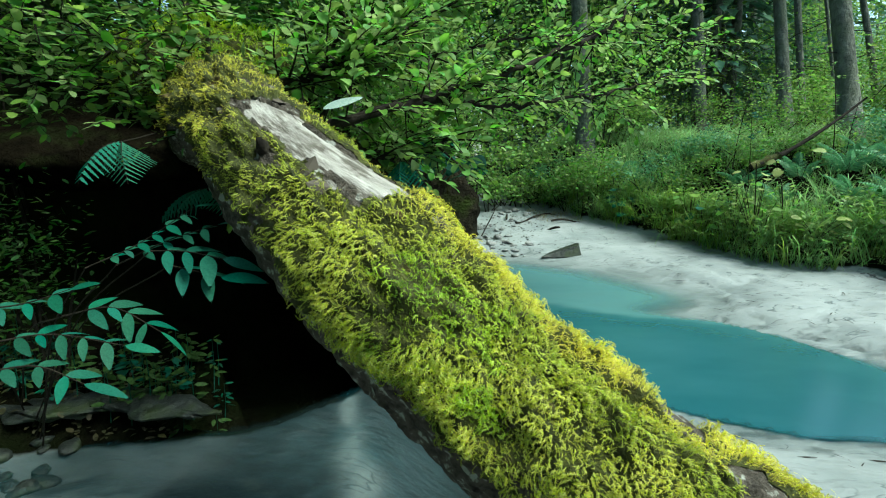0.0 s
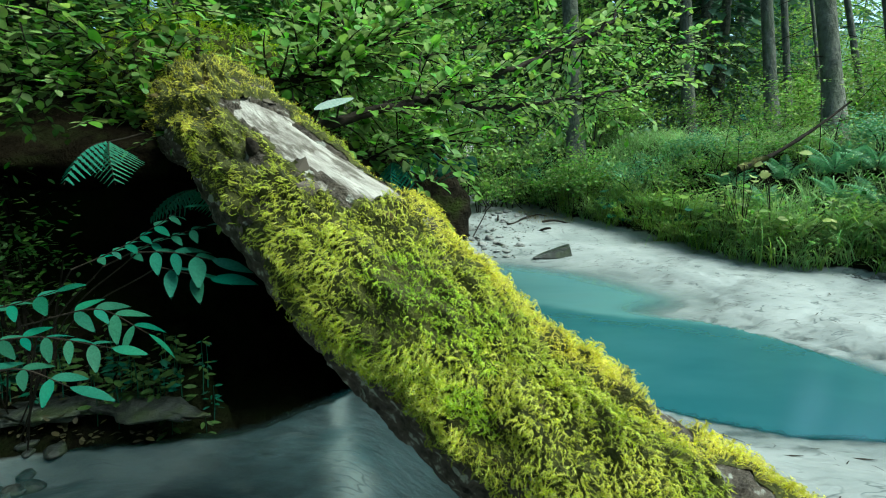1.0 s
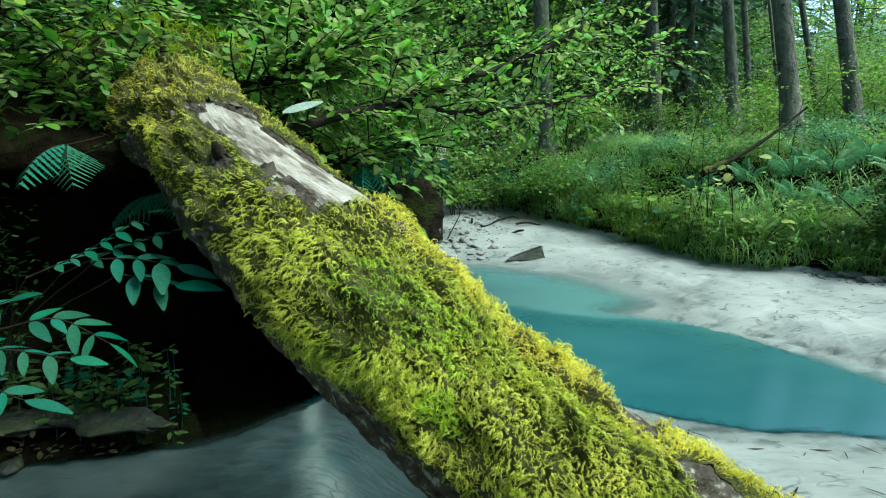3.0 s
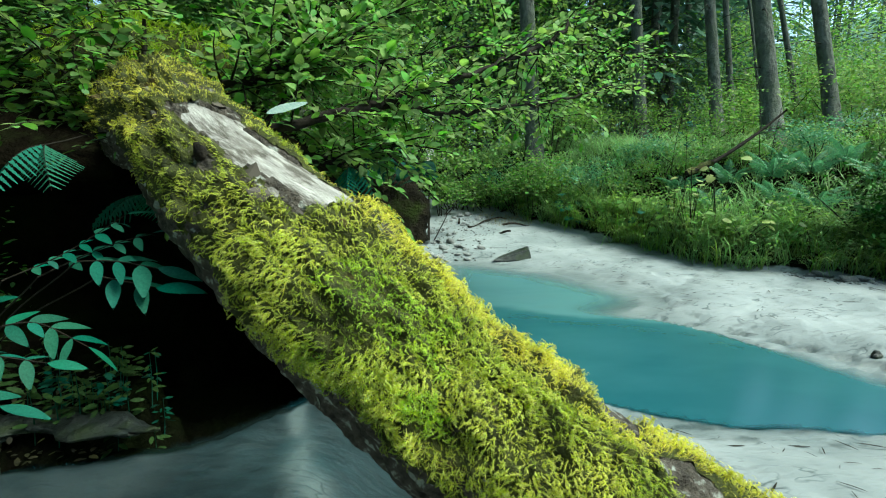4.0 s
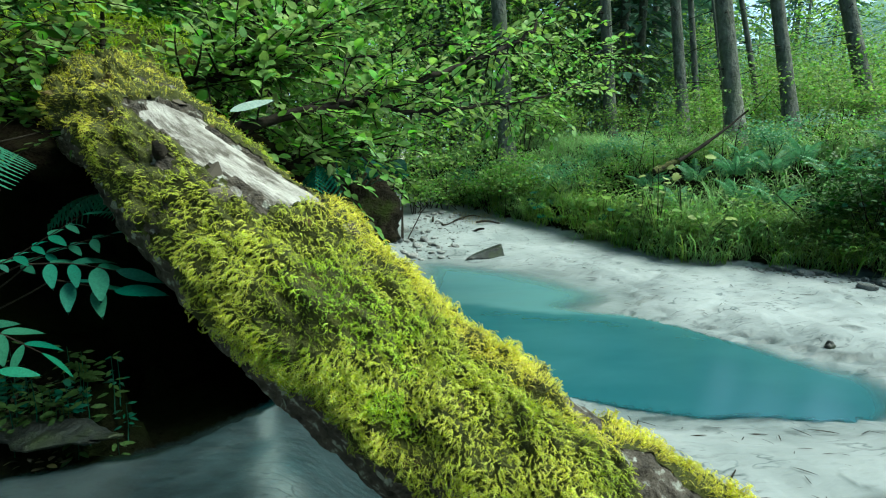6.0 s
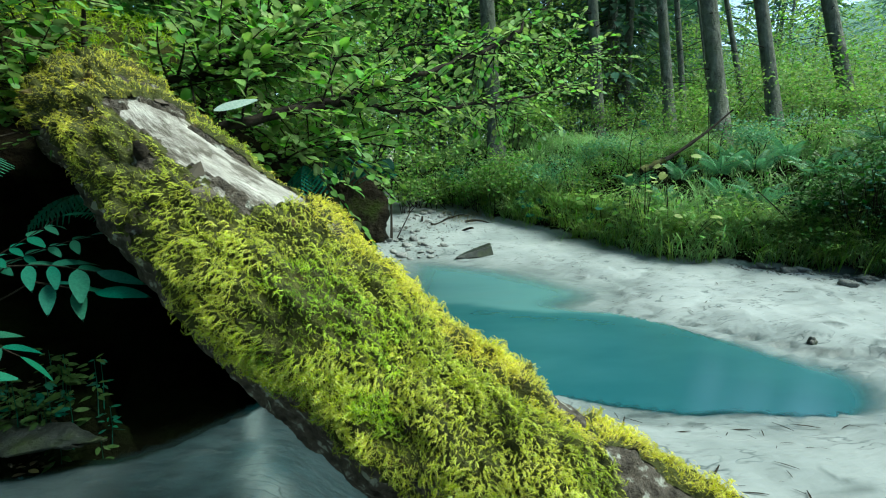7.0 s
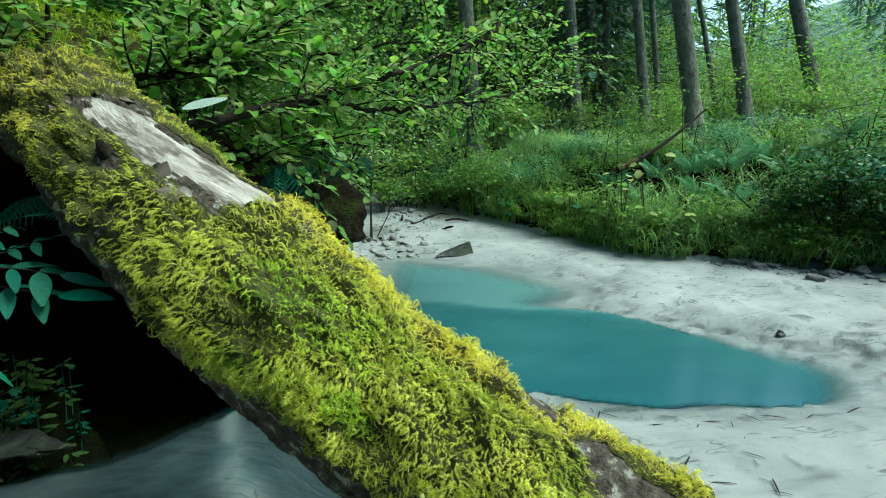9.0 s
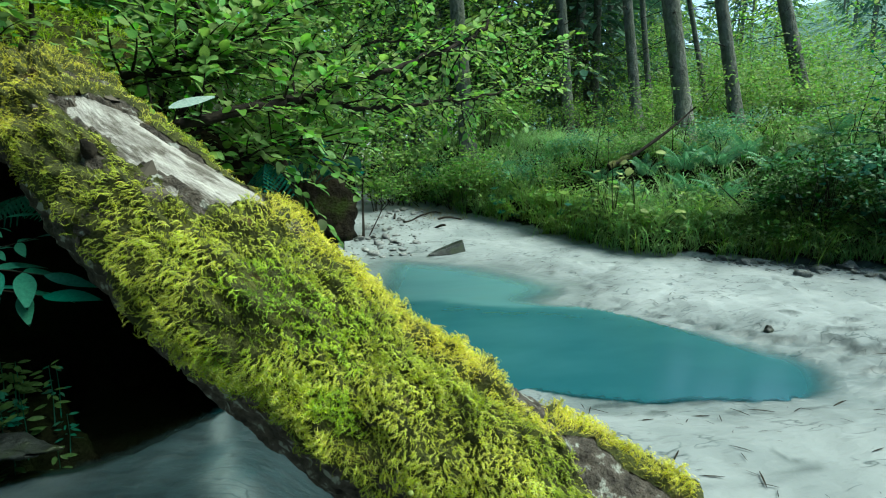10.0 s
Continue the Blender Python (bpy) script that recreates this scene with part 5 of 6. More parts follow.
for i, (p, lf, n, m) in enumerate([((3.25, 6.75, 0.85), 0.16, 8, LEAF_NEAR), ((3.45, 6.6, 0.6), 0.14, 8, LEAF_DARK), ((3.9, 6.3, 0.9), 0.17, 8, LEAF_NEAR), ((4.25, 6.15, 1.2), 0.10, 6, MUSHROOM), ((4.0, 6.0, 0.85), 0.08, 5, MUSHROOM),
                                     ((4.5, 6.0, 1.3), 0.12, 5, MUSHROOM), ((2.9, 7.4, 0.62), 0.16, 7, LEAF_NEAR), ((2.6, 7.8, 0.75), 0.18, 8, LEAF_DARK), ((5.6, 4.5, 1.0), 0.09, 10, LEAF_DARK), ((5.9, 4.5, 1.2), 0.11, 12, LEAF_DARK),
                                     ((3.1, 8.3, 0.62), 0.16, 9, LEAF_NEAR), ((3.3, 8.05, 0.55), 0.17, 9, LEAF_DARK), ((3.6, 7.7, 0.55), 0.15, 10, LEAF_NEAR), ((3.85, 7.2, 0.5), 0.13, 10, LEAF_NEAR), ((4.1, 6.6, 0.55), 0.12, 9, LEAF_NEAR), ((4.1, 5.9, 0.6), 0.11, 10, LEAF_NEAR), ((4.4, 5.4, 0.6), 0.10, 10, MUSHROOM), ((5.0, 5.1, 0.6), 0.10, 10, LEAF_NEAR), ((5.6, 4.6, 0.6), 0.10, 10, LEAF_NEAR),
                                     ((6.3, 4.1, 1.1), 0.12, 12, LEAF_DARK), ((6.6, 4.4, 1.4), 0.12, 12, LEAF_DARK), ((6.0, 3.9, 0.8), 0.11, 10, LEAF_DARK)]):
    cluster("broadleaf_plant", "clump of broad soft leaves on thin stalks at the bank edge", "plant", p, lf, n, m, i, rise=0.14, spread_r=0.22, group="bank plants")

dead = thing("fallen_branch", "dead bare branch slanting from bank grass, mossy at the base", "branch", at=(4.20, 6.50, 1.29))
dl = curve_points([(-0.05, 0, -0.06), (0.35, 0.02, 0.10), (0.95, 0.07, 0.46), (1.5, 0.13, 0.86)], 20)
piece("stem", tube_mesh("stem", dl, np.linspace(0.042, 0.012, 20), TWIG, 9, 0.25, 3), dead)
piece("moss_sleeve", tube_mesh("moss_sleeve", dl[:7] + np.array([0, 0, 0.008]), 0.052 + 0.012 * np.sin(np.arange(7) * 2.1), MOSS_BED, 9, 0.5, 8), dead, "brown-green moss sleeve")

fh = on_bank(700, 0.0, 0.9, 15, (2.5, 10, 0, 10))
fk = np.repeat(np.arange(len(fh)), 7)
fp = fh[fk] + np.stack([g2.normal(0, 0.07, len(fk)), g2.normal(0, 0.07, len(fk)), g2.uniform(0.03, 0.36, len(fk))], 1)
fdir = g2.normal(0, 1, (len(fk), 3)) * np.array([1, 1, 0.35]) + np.array([-0.4, -0.4, 0])
thing("foot_herbs", "yellow-green leafy herbs crowding the edge of the bank", "herbs", kind="stuff",
      mesh=mesh_of("foot_herbs", *spread(NARROW, fp, frame_of(fdir, np.stack([g2.normal(-0.3, 0.4, len(fk)), g2.normal(-0.5, 0.4, len(fk)), np.ones(len(fk))], 1)), g2.uniform(0.04, 0.09, len(fk))), GRASS_LIGHT))
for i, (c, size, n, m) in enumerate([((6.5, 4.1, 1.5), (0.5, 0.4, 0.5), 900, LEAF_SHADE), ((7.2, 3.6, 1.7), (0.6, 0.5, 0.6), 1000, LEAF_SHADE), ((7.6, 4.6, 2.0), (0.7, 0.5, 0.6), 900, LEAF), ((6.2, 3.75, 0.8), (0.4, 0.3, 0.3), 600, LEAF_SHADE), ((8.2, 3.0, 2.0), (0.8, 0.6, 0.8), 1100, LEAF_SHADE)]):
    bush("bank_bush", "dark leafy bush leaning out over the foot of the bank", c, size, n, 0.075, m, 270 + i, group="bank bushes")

g3 = np.random.default_rng(91)
BANK_SHRUBS = [(2.7, 9.6), (3.1, 9.0), (3.6, 8.4), (3.9, 8.0), (4.4, 7.8), (2.2, 10.4), (5.0, 7.6), (5.6, 7.2), (6.2, 6.6), (6.8, 6.2), (7.4, 5.6), (7.0, 7.4), (8.0, 6.6), (8.4, 5.2), (4.7, 8.6), (5.8, 8.4), (7.6, 8.0), (9.0, 7.2)]
for i, (x, y) in enumerate(BANK_SHRUBS):
    bush("bank_shrub", "low spreading shrub with fine mid-green leaves on the bank", (x, y, ground_at(x, y) + 0.34), (0.55, 0.45, 0.34), 900, 0.055, (LEAF, LEAF_BACK, FERN)[i % 3], 330 + i, group="bank shrubs", clumps=30)
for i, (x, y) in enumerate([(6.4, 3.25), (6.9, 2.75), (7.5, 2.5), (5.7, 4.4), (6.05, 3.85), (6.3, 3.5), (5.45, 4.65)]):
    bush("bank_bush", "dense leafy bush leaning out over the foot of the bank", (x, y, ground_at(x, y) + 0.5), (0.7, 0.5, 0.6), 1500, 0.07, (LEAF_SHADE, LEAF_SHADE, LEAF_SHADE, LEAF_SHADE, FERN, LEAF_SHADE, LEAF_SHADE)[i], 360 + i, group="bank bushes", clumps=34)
for i in range(9):
    x = g3.uniform(4.4, 8.2)
    y = np.interp(x, [4.4, 5.4, 6.5, 8.2], [7.0, 5.4, 4.4, 3.4]) + g3.uniform(0.0, 1.6)
    ob = thing("sapling", "thin upright sapling with sparse small leaves on the bank", "sapling", "bank saplings", at=(x, y, ground_at(x, y) - 0.03))
    top = g3.uniform(0.9, 1.7)
    k = np.linspace(0, 1, 9)
    line = np.stack([0.16 * g3.normal() * k ** 2, 0.16 * g3.normal() * k ** 2, top * k], 1)
    piece("stem", tube_mesh("stem", line, 0.009 * (1 - 0.75 * k), TWIG, 5), ob)
    og = [line[q] for q in g3.integers(3, 9, 12)]
    tubes, lp, la, ls = sprays(og, list(g3.normal(0, 1, (12, 3)) * np.array([1, 1, 0.25]) + np.array([0, 0, 0.3])), list(g3.uniform(0.15, 0.4, 12)), 0.06, 0.04, g3)
    piece("twig_spray", mesh_of("twig_spray", *join(tubes), TWIG), ob, kind="stuff")
    piece("leaves", mesh_of("leaves", *spread(OVATE, lp, la, ls), (LEAF, LEAF_DARK)[i % 2]), ob, kind="stuff")

# ---------------------------------------------------------------- under the overhang and beside the log
def compound_leaf(points, pairs, leaf, seed, label="", parent=None):
    """A pinnate leaf: a stalk with leaflets in pairs and one at the tip, each leaflet an own mesh."""
    g = np.random.default_rng(seed + 400)
    line = curve_points(points, 20)
    ob = piece("leaf_stalk", tube_mesh("leaf_stalk", line, np.linspace(0.0025, 0.001, 20), TWIG, 5), parent)
    for i in range(pairs * 2 + 1):
        u = 1.0 if i == pairs * 2 else 0.26 + 0.68 * (i // 2) / max(1, pairs - 0.5)
        p = np.array([np.interp(u, np.linspace(0, 1, 20), line[:, k]) for k in range(3)])
        d = line[min(19, int(u * 19) + 1)] - line[max(0, int(u * 19) - 2)]
        d /= np.linalg.norm(d)
        side = np.cross((0.05, -0.30, 0.95), d)
        side /= np.linalg.norm(side)
        hand = 0 if i == pairs * 2 else (1 if i % 2 else -1)
        ld = d * (1.0 if hand == 0 else 0.55) + side * hand * 0.9 + np.array([0, 0, -0.22 if hand else -0.1]) + g.normal(0, 0.10, 3)
        ax = frame_of(ld[None], (g.normal(0.05, 0.18), g.normal(-0.42, 0.2), 0.9))[0]
        q = piece("leaflet", LEAFLETS[i % 4], ob)
        q.matrix_local = Matrix.Translation(p) @ Matrix([list(r) for r in ax]).to_4x4() @ Matrix.Scale(leaf * g.uniform(0.8, 1.15) * (1.25 if hand == 0 else 1), 4)
    return ob


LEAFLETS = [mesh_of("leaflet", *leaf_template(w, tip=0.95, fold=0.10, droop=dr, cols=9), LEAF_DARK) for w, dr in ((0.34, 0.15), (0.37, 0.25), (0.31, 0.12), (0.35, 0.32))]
ASH = [([(-1.005, 1.305, 0.926), (-0.875, 1.347, 0.989), (-0.725, 1.389, 1.093)], 6, 0.066), ([(-0.936, 1.332, 0.929), (-0.799, 1.371, 0.997), (-0.664, 1.391, 1.039)], 4, 0.064),
       ([(-0.825, 1.316, 0.973), (-0.729, 1.314, 0.973), (-0.618, 1.311, 0.953)], 3, 0.105), ([(-0.773, 1.316, 0.932), (-0.694, 1.30, 0.919), (-0.612, 1.281, 0.907)], 2, 0.105),
       ([(-1.094, 1.051, 0.88), (-0.991, 1.082, 0.887), (-0.893, 1.107, 0.917)], 3, 0.070), ([(-0.939, 1.127, 0.843), (-0.829, 1.152, 0.857), (-0.712, 1.148, 0.795)], 4, 0.080),
       ([(-1.019, 0.989, 0.82), (-0.896, 1.037, 0.828), (-0.751, 1.069, 0.789)], 5, 0.064), ([(-0.982, 0.92, 0.778), (-0.873, 0.957, 0.786), (-0.77, 0.958, 0.745)], 3, 0.070)]
ash = thing("ash_seedling", "young ash shoots with teal-green pinnate leaves beside the log", "seedling")
for i, (pts, pairs, lf) in enumerate(ASH):
    compound_leaf(pts, pairs, lf * 1.06, i, parent=ash)
    root = np.array(pts[0])
    foot = np.array([-1.75 - 0.04 * i, 1.9 + 0.03 * i, 0.0])
    foot[2] = ground_at(foot[0], foot[1]) - 0.03
    piece("stem", tube_mesh("stem", curve_points([foot, foot * 0.45 + root * 0.55 + np.array([-0.02, 0.0, 0.12]), root], 14), np.linspace(0.0035, 0.002, 14), TWIG, 6), ash)
fern(-0.99, 1.50, 1.285, 0.25, 2, 70, "small shaded fern with drooping teal fronds hanging from the overhang", heading=[-58, -100], pitch=(24, 36), shapes=SHADE_FROND, root=(-1.12, 2.5, 1.22))
fern(-1.0, 2.05, 1.12, 0.22, 4, 71, "small shaded fern hanging from the dark bank", heading=[-10, -40, 190, 225], pitch=(12, 40), shapes=SHADE_FROND)
fern(-0.189, 2.156, 1.237, 0.22, 2, 72, "small green fern growing behind the log", heading=[-88, -50], pitch=(22, 34), shapes=SHADE_FROND)

fringe = thing("hanging_leaves", "leafy twigs with small green leaves hanging over the lip of the bank", "shrub", at=(-1.5, 2.2, 1.7))
fo, fd, fl = [], [], []
for _ in range(430):
    x = gen.uniform(-2.5, -0.98)
    fo.append(np.array([x, gen.uniform(1.95, 2.25), gen.uniform(1.36, 1.94) + 0.08 * (x < -1.3)]) - np.array([-1.5, 2.2, 1.7]))
    fd.append(np.array([gen.normal(0.2, 0.5), gen.uniform(-1.0, -0.2), gen.normal(0.0, 0.35)]))
    fl.append(gen.uniform(0.12, 0.32))
tubes, lp, la, ls = sprays(fo, fd, fl, 0.056, 0.03, gen, tilt=0.3)
piece("twig_spray", mesh_of("twig_spray", *join(tubes), TWIG), fringe, kind="stuff")
leaf_pieces(fringe, [LEAF_NEAR], OVATE, lp[::5], la[::5], ls[::5])
rest = np.arange(len(lp)) % 5 > 0
piece("leaves", mesh_of("leaves", *spread(OVATE, lp[rest], la[rest], ls[rest]), LEAF), fringe, kind="stuff")

# ---------------------------------------------------------------- stones
def stone(x, y, size, mat, seed, label, sink=0.35, turn=0.0, angular=0.7, group="stones", name="stone"):
    z = ground_at(x, y)
    ob = thing(name, label, "stone", group, mesh=lump(name, mat, size, 0.35, seed, 12, 16, angular=angular), at=(x, y, z + size[2] * (0.75 - sink)))
    ob.rotation_euler = (0, 0, turn)
    return ob


def wedge():
    """A split slab: flat base, sloping top that rises to a steep broken end."""
    bm = bmesh.new()
    ring = [(-0.34, -0.10, 0), (0.24, -0.16, 0), (0.30, 0.10, 0), (-0.20, 0.14, 0), (-0.30, -0.06, 0.025), (0.20, -0.12, 0.20), (0.26, 0.07, 0.23), (-0.17, 0.10, 0.04)]
    v = [bm.verts.new(p) for p in ring]
    for f in ((3, 2, 1, 0), (4, 5, 6, 7), (0, 1, 5, 4), (1, 2, 6, 5), (2, 3, 7, 6), (3, 0, 4, 7)):
        bm.faces.new([v[k] for k in f])
    bmesh.ops.bevel(bm, geom=bm.edges[:], offset=0.014, segments=2, affect="EDGES")
    bmesh.ops.subdivide_edges(bm, edges=bm.edges[:], cuts=3, use_grid_fill=True)
    for q in bm.verts:
        q.co += 0.012 * Vector((vnoise(q.co.x * 9, q.co.z * 9, 1), vnoise(q.co.y * 9, q.co.x * 9, 2), vnoise(q.co.x * 12, q.co.y * 12, 3)))
    me = bpy.data.meshes.new("stone")
    bm.to_mesh(me)
    bm.free()
    me.materials.append(WET_ROCK)
    return me


wedge_ob = thing("stone", "dark wedge-shaped stone slab at the edge of the pool", "stone", "stones", mesh=wedge(), at=(1.60, 6.30, ground_at(1.60, 6.30) - 0.03))
wedge_ob.rotation_euler = (0, 0, 0.12)
wedge_ob.scale = (0.95, 1.0, 0.78)
def shard(name, size, seed, mat):
    return lump(name, mat, size, 0.7, seed, 9, 12, angular=0.95)


SHARDS = [shard("stone", (1.0, 0.8, 0.45), 500 + i, ROCK) for i in range(7)]
DARK_SHARDS = [shard("stone", (1.0, 0.7, 0.35), 520 + i, SLATE) for i in range(6)]


def scatter_stone(x, y, s, meshes, i, label):
    ob = thing("stone", label, "stone", "stones", mesh=meshes[i % len(meshes)], at=(x, y, ground_at(x, y) + 0.12 * s))
    ob.scale = (s * gen.uniform(0.8, 1.5), s, s * gen.uniform(0.7, 1.3))
    ob.rotation_euler = (gen.normal(0, 0.2), gen.normal(0, 0.2), gen.uniform(0, 6.28))


for i in range(130):
    y = 6.35 + 3.6 * gen.uniform(0, 1) ** 1.4
    x = gen.uniform(0.35, 1.35) + 0.22 * (y - 7)
    scatter_stone(x, y, 0.018 + 0.085 * gen.uniform(0, 1) ** 2.5, SHARDS, i, "broken grey stone on the gravel at the stream head")
for i in range(110):
    x = gen.uniform(4.5, 7.0)
    y = np.interp(x, [4.5, 5.1, 5.65, 6.1, 7.0], [4.78, 4.3, 3.72, 3.2, 2.1]) - abs(gen.normal(0, 0.38)) * np.interp(x, [4.5, 5.2], [0.4, 1.6])
    scatter_stone(x, y, 0.03 + 0.10 * gen.uniform(0, 1) ** 1.4, DARK_SHARDS, i, "wet slate-grey stone shard at the foot of the bank")
gv = []
for i in range(900):
    if i % 3:
        x = gen.uniform(4.3, 7.2)
        y = np.interp(x, [4.3, 5.1, 5.65, 6.1, 7.2], [4.85, 4.3, 3.72, 3.2, 1.9]) - abs(gen.normal(0, 0.30)) * np.interp(x, [4.3, 5.2], [0.3, 1.5])
    else:
        y = 6.4 + 3.4 * gen.uniform(0, 1)
        x = gen.uniform(0.3, 1.5) + 0.22 * (y - 7)
    gv.append((x, y, ground_at(x, y)))
gv = np.array(gv)
gl = lump("gravel", SLATE, (1.0, 0.75, 0.4), 0.7, 533, 5, 7, angular=0.9)
tv = np.array([v.co for v in gl.vertices])
tf = np.array([p.vertices for p in gl.polygons])
b = gen.uniform(0, 6.28, len(gv))
thing("gravel", "small slate-grey gravel at the foot of the bank", "gravel", kind="stuff",
      mesh=mesh_of("gravel", *spread((tv, tf), gv, frame_of(np.stack([np.cos(b), np.sin(b), gen.normal(0, 0.2, len(b))], 1)), gen.uniform(0.006, 0.026, len(b))), SLATE, False))
for i, (x, y, ln, turn) in enumerate([(1.55, 8.6, 0.9, 0.9), (1.9, 9.0, 0.7, 0.5), (1.2, 8.9, 0.6, 1.4), (2.3, 8.4, 0.8, 0.2), (1.75, 7.9, 0.5, 2.2)]):
    k = np.linspace(-0.5, 0.5, 8)
    pts = np.stack([k * ln * math.cos(turn), k * ln * math.sin(turn), 0.02 + 0.04 * np.sin(k * 5 + i)], 1)
    thing("driftwood", "grey-brown driftwood stick lying on the gravel", "driftwood", "driftwood", mesh=tube_mesh("driftwood", pts, np.linspace(0.022, 0.008, 8), TWIG, 6, 0.3, i), at=(x, y, ground_at(x, y)))
gx2, gy2 = gen.uniform(1.7, 2.5, 90), gen.uniform(8.4, 9.6, 90)
grass("tan_grass", "flattened tan dry grass at the stream head", np.stack([gx2, gy2, height(gx2, gy2)], 1), 9, (0.10, 0.22), STRAW, 31, (0.5, -0.8))


def ledge(x, y, z, size, seed, label, turn=0.0):
    """A ragged flat slab of wet rock."""
    me = lump("rock_ledge", WET_ROCK, size, 0.9, seed, 26, 44, angular=0.8)
    for q in me.vertices:
        q.co.z += 0.02 * fbm2(q.co.x * 14, q.co.y * 14, 3, seed)
        q.co.y += 0.04 * fbm2(q.co.x * 9, q.co.z * 9, 3, seed + 3)
    ob = thing("rock_ledge", label, "rock", "bank rocks", mesh=me, at=(x, y, z))
    ob.rotation_euler = (0.05, 0.04, turn)


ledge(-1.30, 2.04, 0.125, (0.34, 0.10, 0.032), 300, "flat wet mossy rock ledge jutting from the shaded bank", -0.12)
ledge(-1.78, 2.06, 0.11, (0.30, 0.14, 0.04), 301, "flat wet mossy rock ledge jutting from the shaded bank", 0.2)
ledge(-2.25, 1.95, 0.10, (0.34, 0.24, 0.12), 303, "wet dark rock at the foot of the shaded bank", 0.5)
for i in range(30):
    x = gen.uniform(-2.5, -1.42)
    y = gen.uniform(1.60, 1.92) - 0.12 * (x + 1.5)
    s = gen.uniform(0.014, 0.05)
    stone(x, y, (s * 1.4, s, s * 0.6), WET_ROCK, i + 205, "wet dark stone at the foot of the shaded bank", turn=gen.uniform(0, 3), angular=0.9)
# fallen leaves and bits of twig on the shaded shelf
ln = 420
sx, sy = gen.uniform(-2.6, -1.25, ln), gen.uniform(1.92, 2.30, ln)
sd = gen.normal(0, 1, (ln, 3)) * np.array([1, 1, 0.25])
thing("leaf_litter", "brown and olive fallen leaves lying on the shaded bank", "litter", kind="stuff",
      mesh=mesh_of("leaf_litter", *spread(OVATE, np.stack([sx, sy, height(sx, sy) + 0.02 + 0.10 * gen.uniform(0, 1, ln) ** 3], 1), frame_of(sd), gen.uniform(0.02, 0.05, ln)), FALLEN))
# low growth on the shaded shelf
gh = np.random.default_rng(44)
for i in range(68):
    x, y = gh.uniform(-2.5, -1.08), gh.uniform(2.02, 2.34)
    z = ground_at(x, y) + gh.uniform(0.08, 0.34)
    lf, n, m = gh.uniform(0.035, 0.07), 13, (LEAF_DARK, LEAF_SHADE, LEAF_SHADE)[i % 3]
    g = np.random.default_rng(i + 1700)
    zb = ground_at(x, y)
    ob = thing("shade_herb", "low leafy herb growing on the shaded rock shelf", "herb", "shade herbs", at=(x, y, zb))
    shared = mesh_of("leaf", NARROW[0], NARROW[1], m)
    piece("stem", tube_mesh("stem", np.array([(0, 0, 0), (0.01, 0, (z - zb) * 0.5), (0.02, -0.02, z - zb)]), [0.0025, 0.002, 0.0015], LEAF_DARK, 5), ob)
    for q in range(n):
        b = g.uniform(0, 6.28)
        lfo = piece("leaf", shared, ob)
        d = np.array([math.cos(b), math.sin(b) - 0.2, g.normal(-0.1, 0.25)])
        p = np.array([0.015 * math.cos(b), 0.015 * math.sin(b), (z - zb) * g.uniform(0.35, 1.0)])
        lfo.matrix_local = Matrix.Translation(p) @ Matrix([list(r) for r in frame_of(d[None], (g.normal(0, 0.3), g.normal(-0.4, 0.3), 1))[0]]).to_4x4() @ Matrix.Scale(lf * g.uniform(0.7, 1.3), 4)

# ---------------------------------------------------------------- moss mound behind the log, litter
mound = thing("moss_mound", "yellow-green mossy hump on top of the bank", "moss mound", mesh=lump("moss_mound", MOSS_BED, (0.55, 0.42, 0.34), 0.4, 14, 30, 40), at=(-1.62, 3.45, 1.80))
mv = np.empty(len(mound.data.vertices) * 3, np.float32)
mound.data.vertices.foreach_get("co", mv)
mv = mv.reshape(-1, 3)
k = gen.integers(0, len(mv), 6500)
mp = mv[k] + gen.normal(0, 0.02, (len(k), 3))
piece("moss", mesh_of("moss", *spread(sprig_template(0.5), mp, frame_of(gen.normal(0, 1, (len(k), 3)) + np.array([0, -0.3, 0.2])), gen.uniform(0.05, 0.10, len(k))), MOSS_GREEN, False), mound, kind="stuff")
for x, y, z, dx in ((-1.44, 3.06, 1.86, 0.02), (-1.74, 3.05, 1.85, -0.06)):
    thing("twig_stub", "short bare twig stub standing in the moss", "twig", mesh=tube_mesh("twig_stub", np.array([(x, y, z - 0.1), (x + dx * 0.5, y, z + 0.1), (x + dx, y, z + 0.22)]), [0.018, 0.014, 0.009], TWIG, 8, 0.2, 2))

lx, ly = gen.uniform(0.9, 6.0, 1500), gen.uniform(1.0, 8.0, 1500)
lz = height(lx, ly)
ok = (lz > 0.012) & (lz < 0.2) & (signed(lx, ly, RIGHT_BANK) < 0) & (vnoise(lx * 1.3, ly * 1.3, 70) > 0.0)
lx, ly, lz = lx[ok][:330], ly[ok][:330], lz[ok][:330]
b = gen.uniform(0, 6.28, len(lx))
thing("litter", "small dark twigs and leaf scraps scattered over the sand", "litter", kind="stuff",
      mesh=mesh_of("litter", *spread(leaf_template(0.07, tip=0.3, fold=0.6, droop=0.02, cols=4), np.stack([lx, ly, lz + 0.006], 1), frame_of(np.stack([np.cos(b), np.sin(b), np.zeros(len(b))], 1)), 0.02 + 0.13 * gen.uniform(0, 1, len(b)) ** 2.5), TWIG))

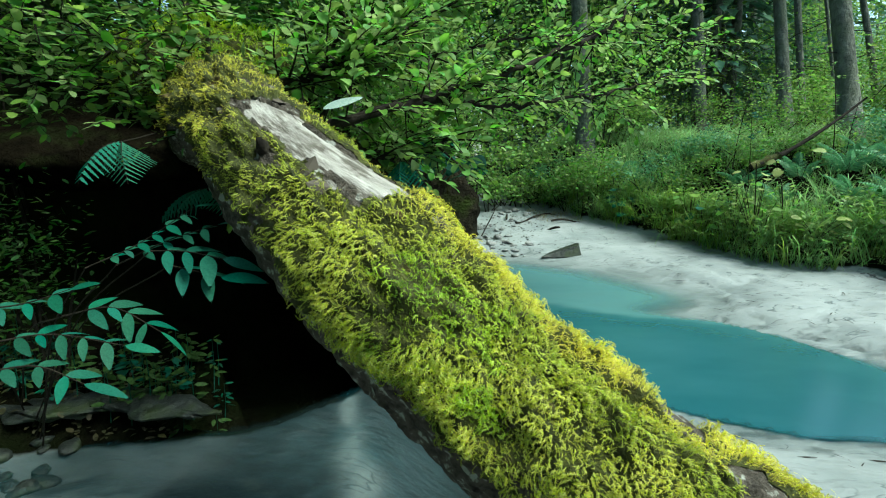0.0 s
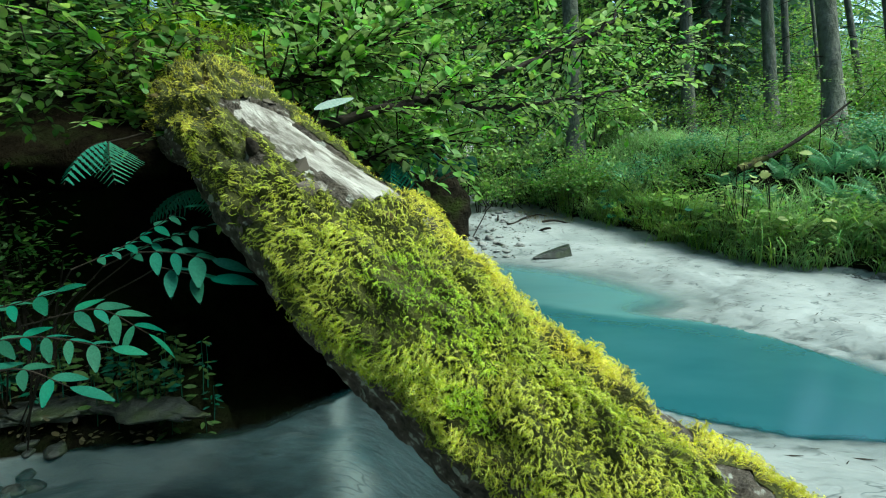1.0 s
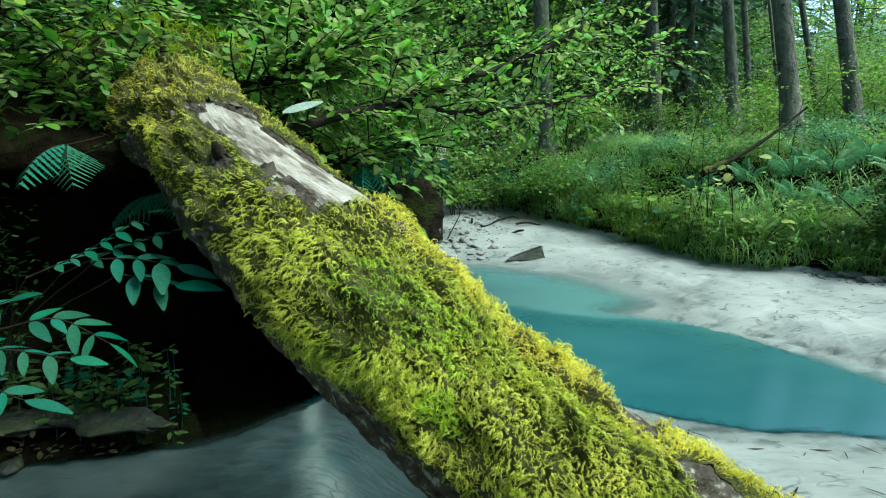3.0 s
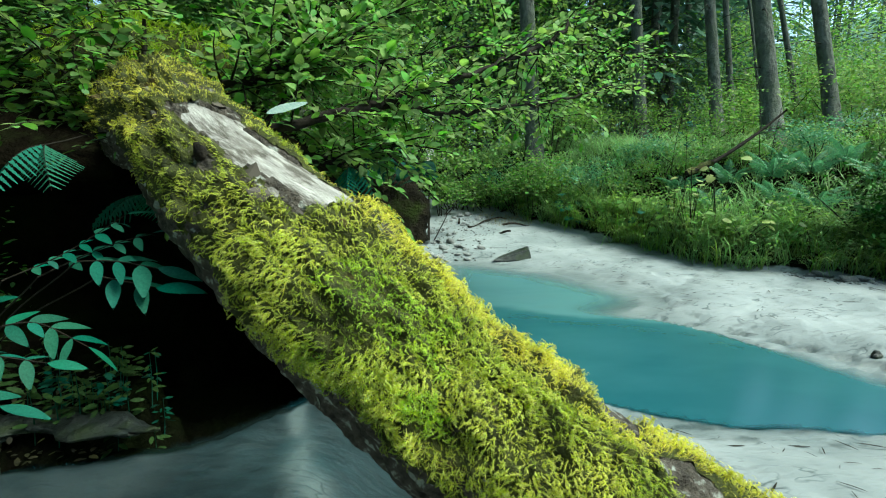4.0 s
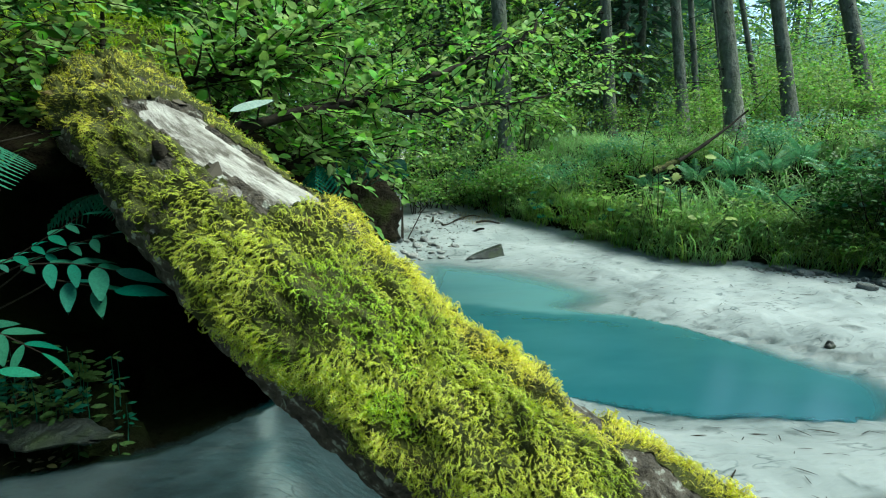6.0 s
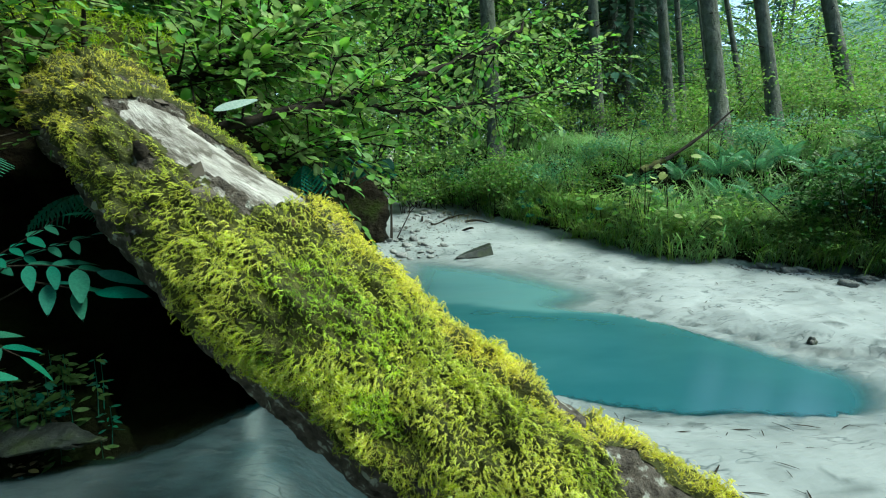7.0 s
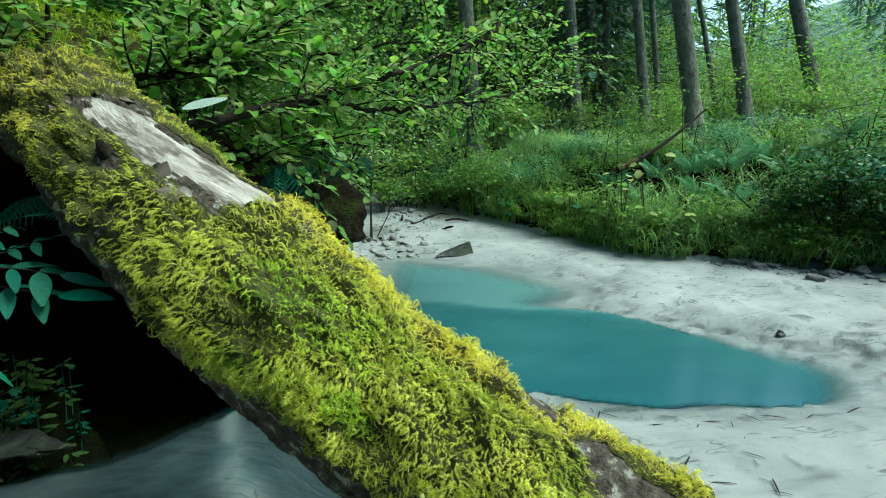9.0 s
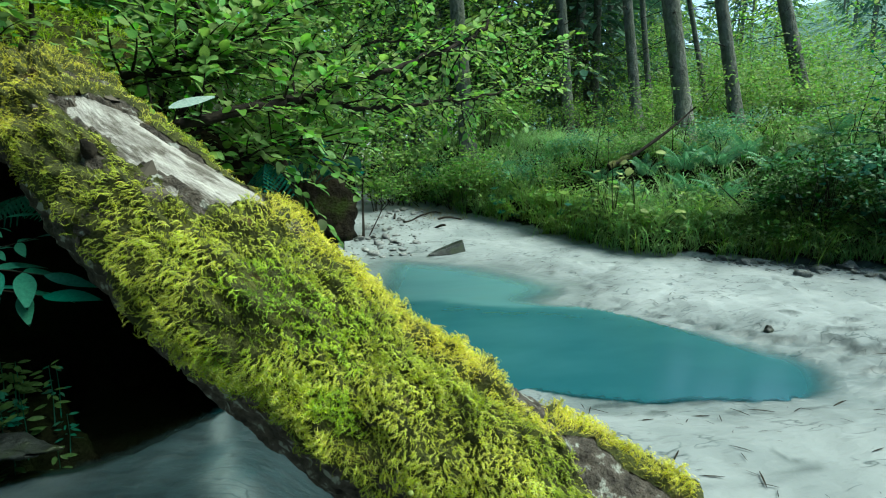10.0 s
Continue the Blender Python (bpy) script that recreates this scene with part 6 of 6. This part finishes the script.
# ---------------------------------------------------------------- broad shaded leaves on the root clod, stub and flakes on the log
plant = thing("coltsfoot", "broad teal-green leaves on thin stalks growing from the root clod", "plant", at=(-0.13, 3.12, 1.25))
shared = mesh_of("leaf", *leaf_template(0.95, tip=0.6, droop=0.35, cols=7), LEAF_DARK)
for q in range(26):
    g = np.random.default_rng(q + 2100)
    p = np.array([g.uniform(-0.12, 0.42), g.uniform(-0.28, 0.15), g.uniform(-0.06, 0.14)])
    d = np.array([g.normal(0.3, 0.7), g.normal(-0.8, 0.5), g.normal(-0.25, 0.25)])
    lf = piece("leaf", shared, plant)
    lf.matrix_local = Matrix.Translation(p) @ Matrix([list(r) for r in frame_of(d[None], (g.normal(0, 0.25), -0.5, 1))[0]]).to_4x4() @ Matrix.Scale(g.uniform(0.06, 0.11), 4)
    piece("stalk", tube_mesh("stalk", np.array([(p[0] * 0.45, p[1] * 0.45, -0.12), p * 0.75 + np.array([0, 0, -0.03]), p]), [0.003, 0.0025, 0.002], LEAF_DARK, 4), plant)


def on_log(s0, deg, lift=0.0):
    sa, aa = np.array([s0 + S0]), np.array([radians(deg)])
    return log_surface(sa, aa, bark_radius(sa, aa) + lift)[0]


a0, a1, a2 = on_log(1.37, 47, -0.01), on_log(1.36, 46, 0.016), on_log(1.345, 44, 0.034)
piece("branch_stub", tube_mesh("branch_stub", np.array([a0, a1, a2]), [0.017, 0.014, 0.007], TWIG, 12, 0.9, 3), log, "dark broken branch stub")
for q, (s0, deg, ln) in enumerate([(1.08, -8, 0.06), (1.5, 45, 0.07), (1.58, 40, 0.06), (1.02, 30, 0.06), (1.2, 62, 0.05), (2.6, 2, 0.07), (2.66, 18, 0.06), (2.52, 30, 0.05), (1.7, 92, 0.06), (2.0, 98, 0.05), (1.45, 95, 0.06)]):
    p, o = on_log(s0, deg, 0.004), on_log(s0, deg, 0.1)
    n = (o - p) / np.linalg.norm(o - p)
    t = log_frame(np.array([s0 + S0]))[1][0]
    ax = np.stack([t, np.cross(n, t), n], 1)
    fv, ff = leaf_template(0.7, tip=0.5, fold=-0.3, droop=-0.12, cols=5)
    fl = piece("bark_flake", mesh_of("bark_flake", np.concatenate([fv, fv - np.array([0, 0, 0.06])]), np.concatenate([ff, ff[:, ::-1] + len(fv)]), BARK, False), log, "lifted bark flake")
    fl.matrix_local = Matrix.Translation(p) @ Matrix([list(r) for r in ax]).to_4x4() @ Matrix.Rotation(q * 1.9, 4, "Z") @ Matrix.Scale(ln, 4)
cap = piece("mushroom", lump("mushroom", MUSHROOM, (0.007, 0.007, 0.005), 0.1, 2, 8, 10), log, "tiny pale mushroom cap in the moss")
cap.location = on_log(2.42, 78, 0.045)
thing("stone", "round dark stone half sunk in a dent of the sand", "stone", "stones", mesh=lump("stone", WET_ROCK, (0.034, 0.028, 0.032), 0.6, 61, 14, 18), at=(3.16, 2.68, ground_at(3.16, 2.68) + 0.004))
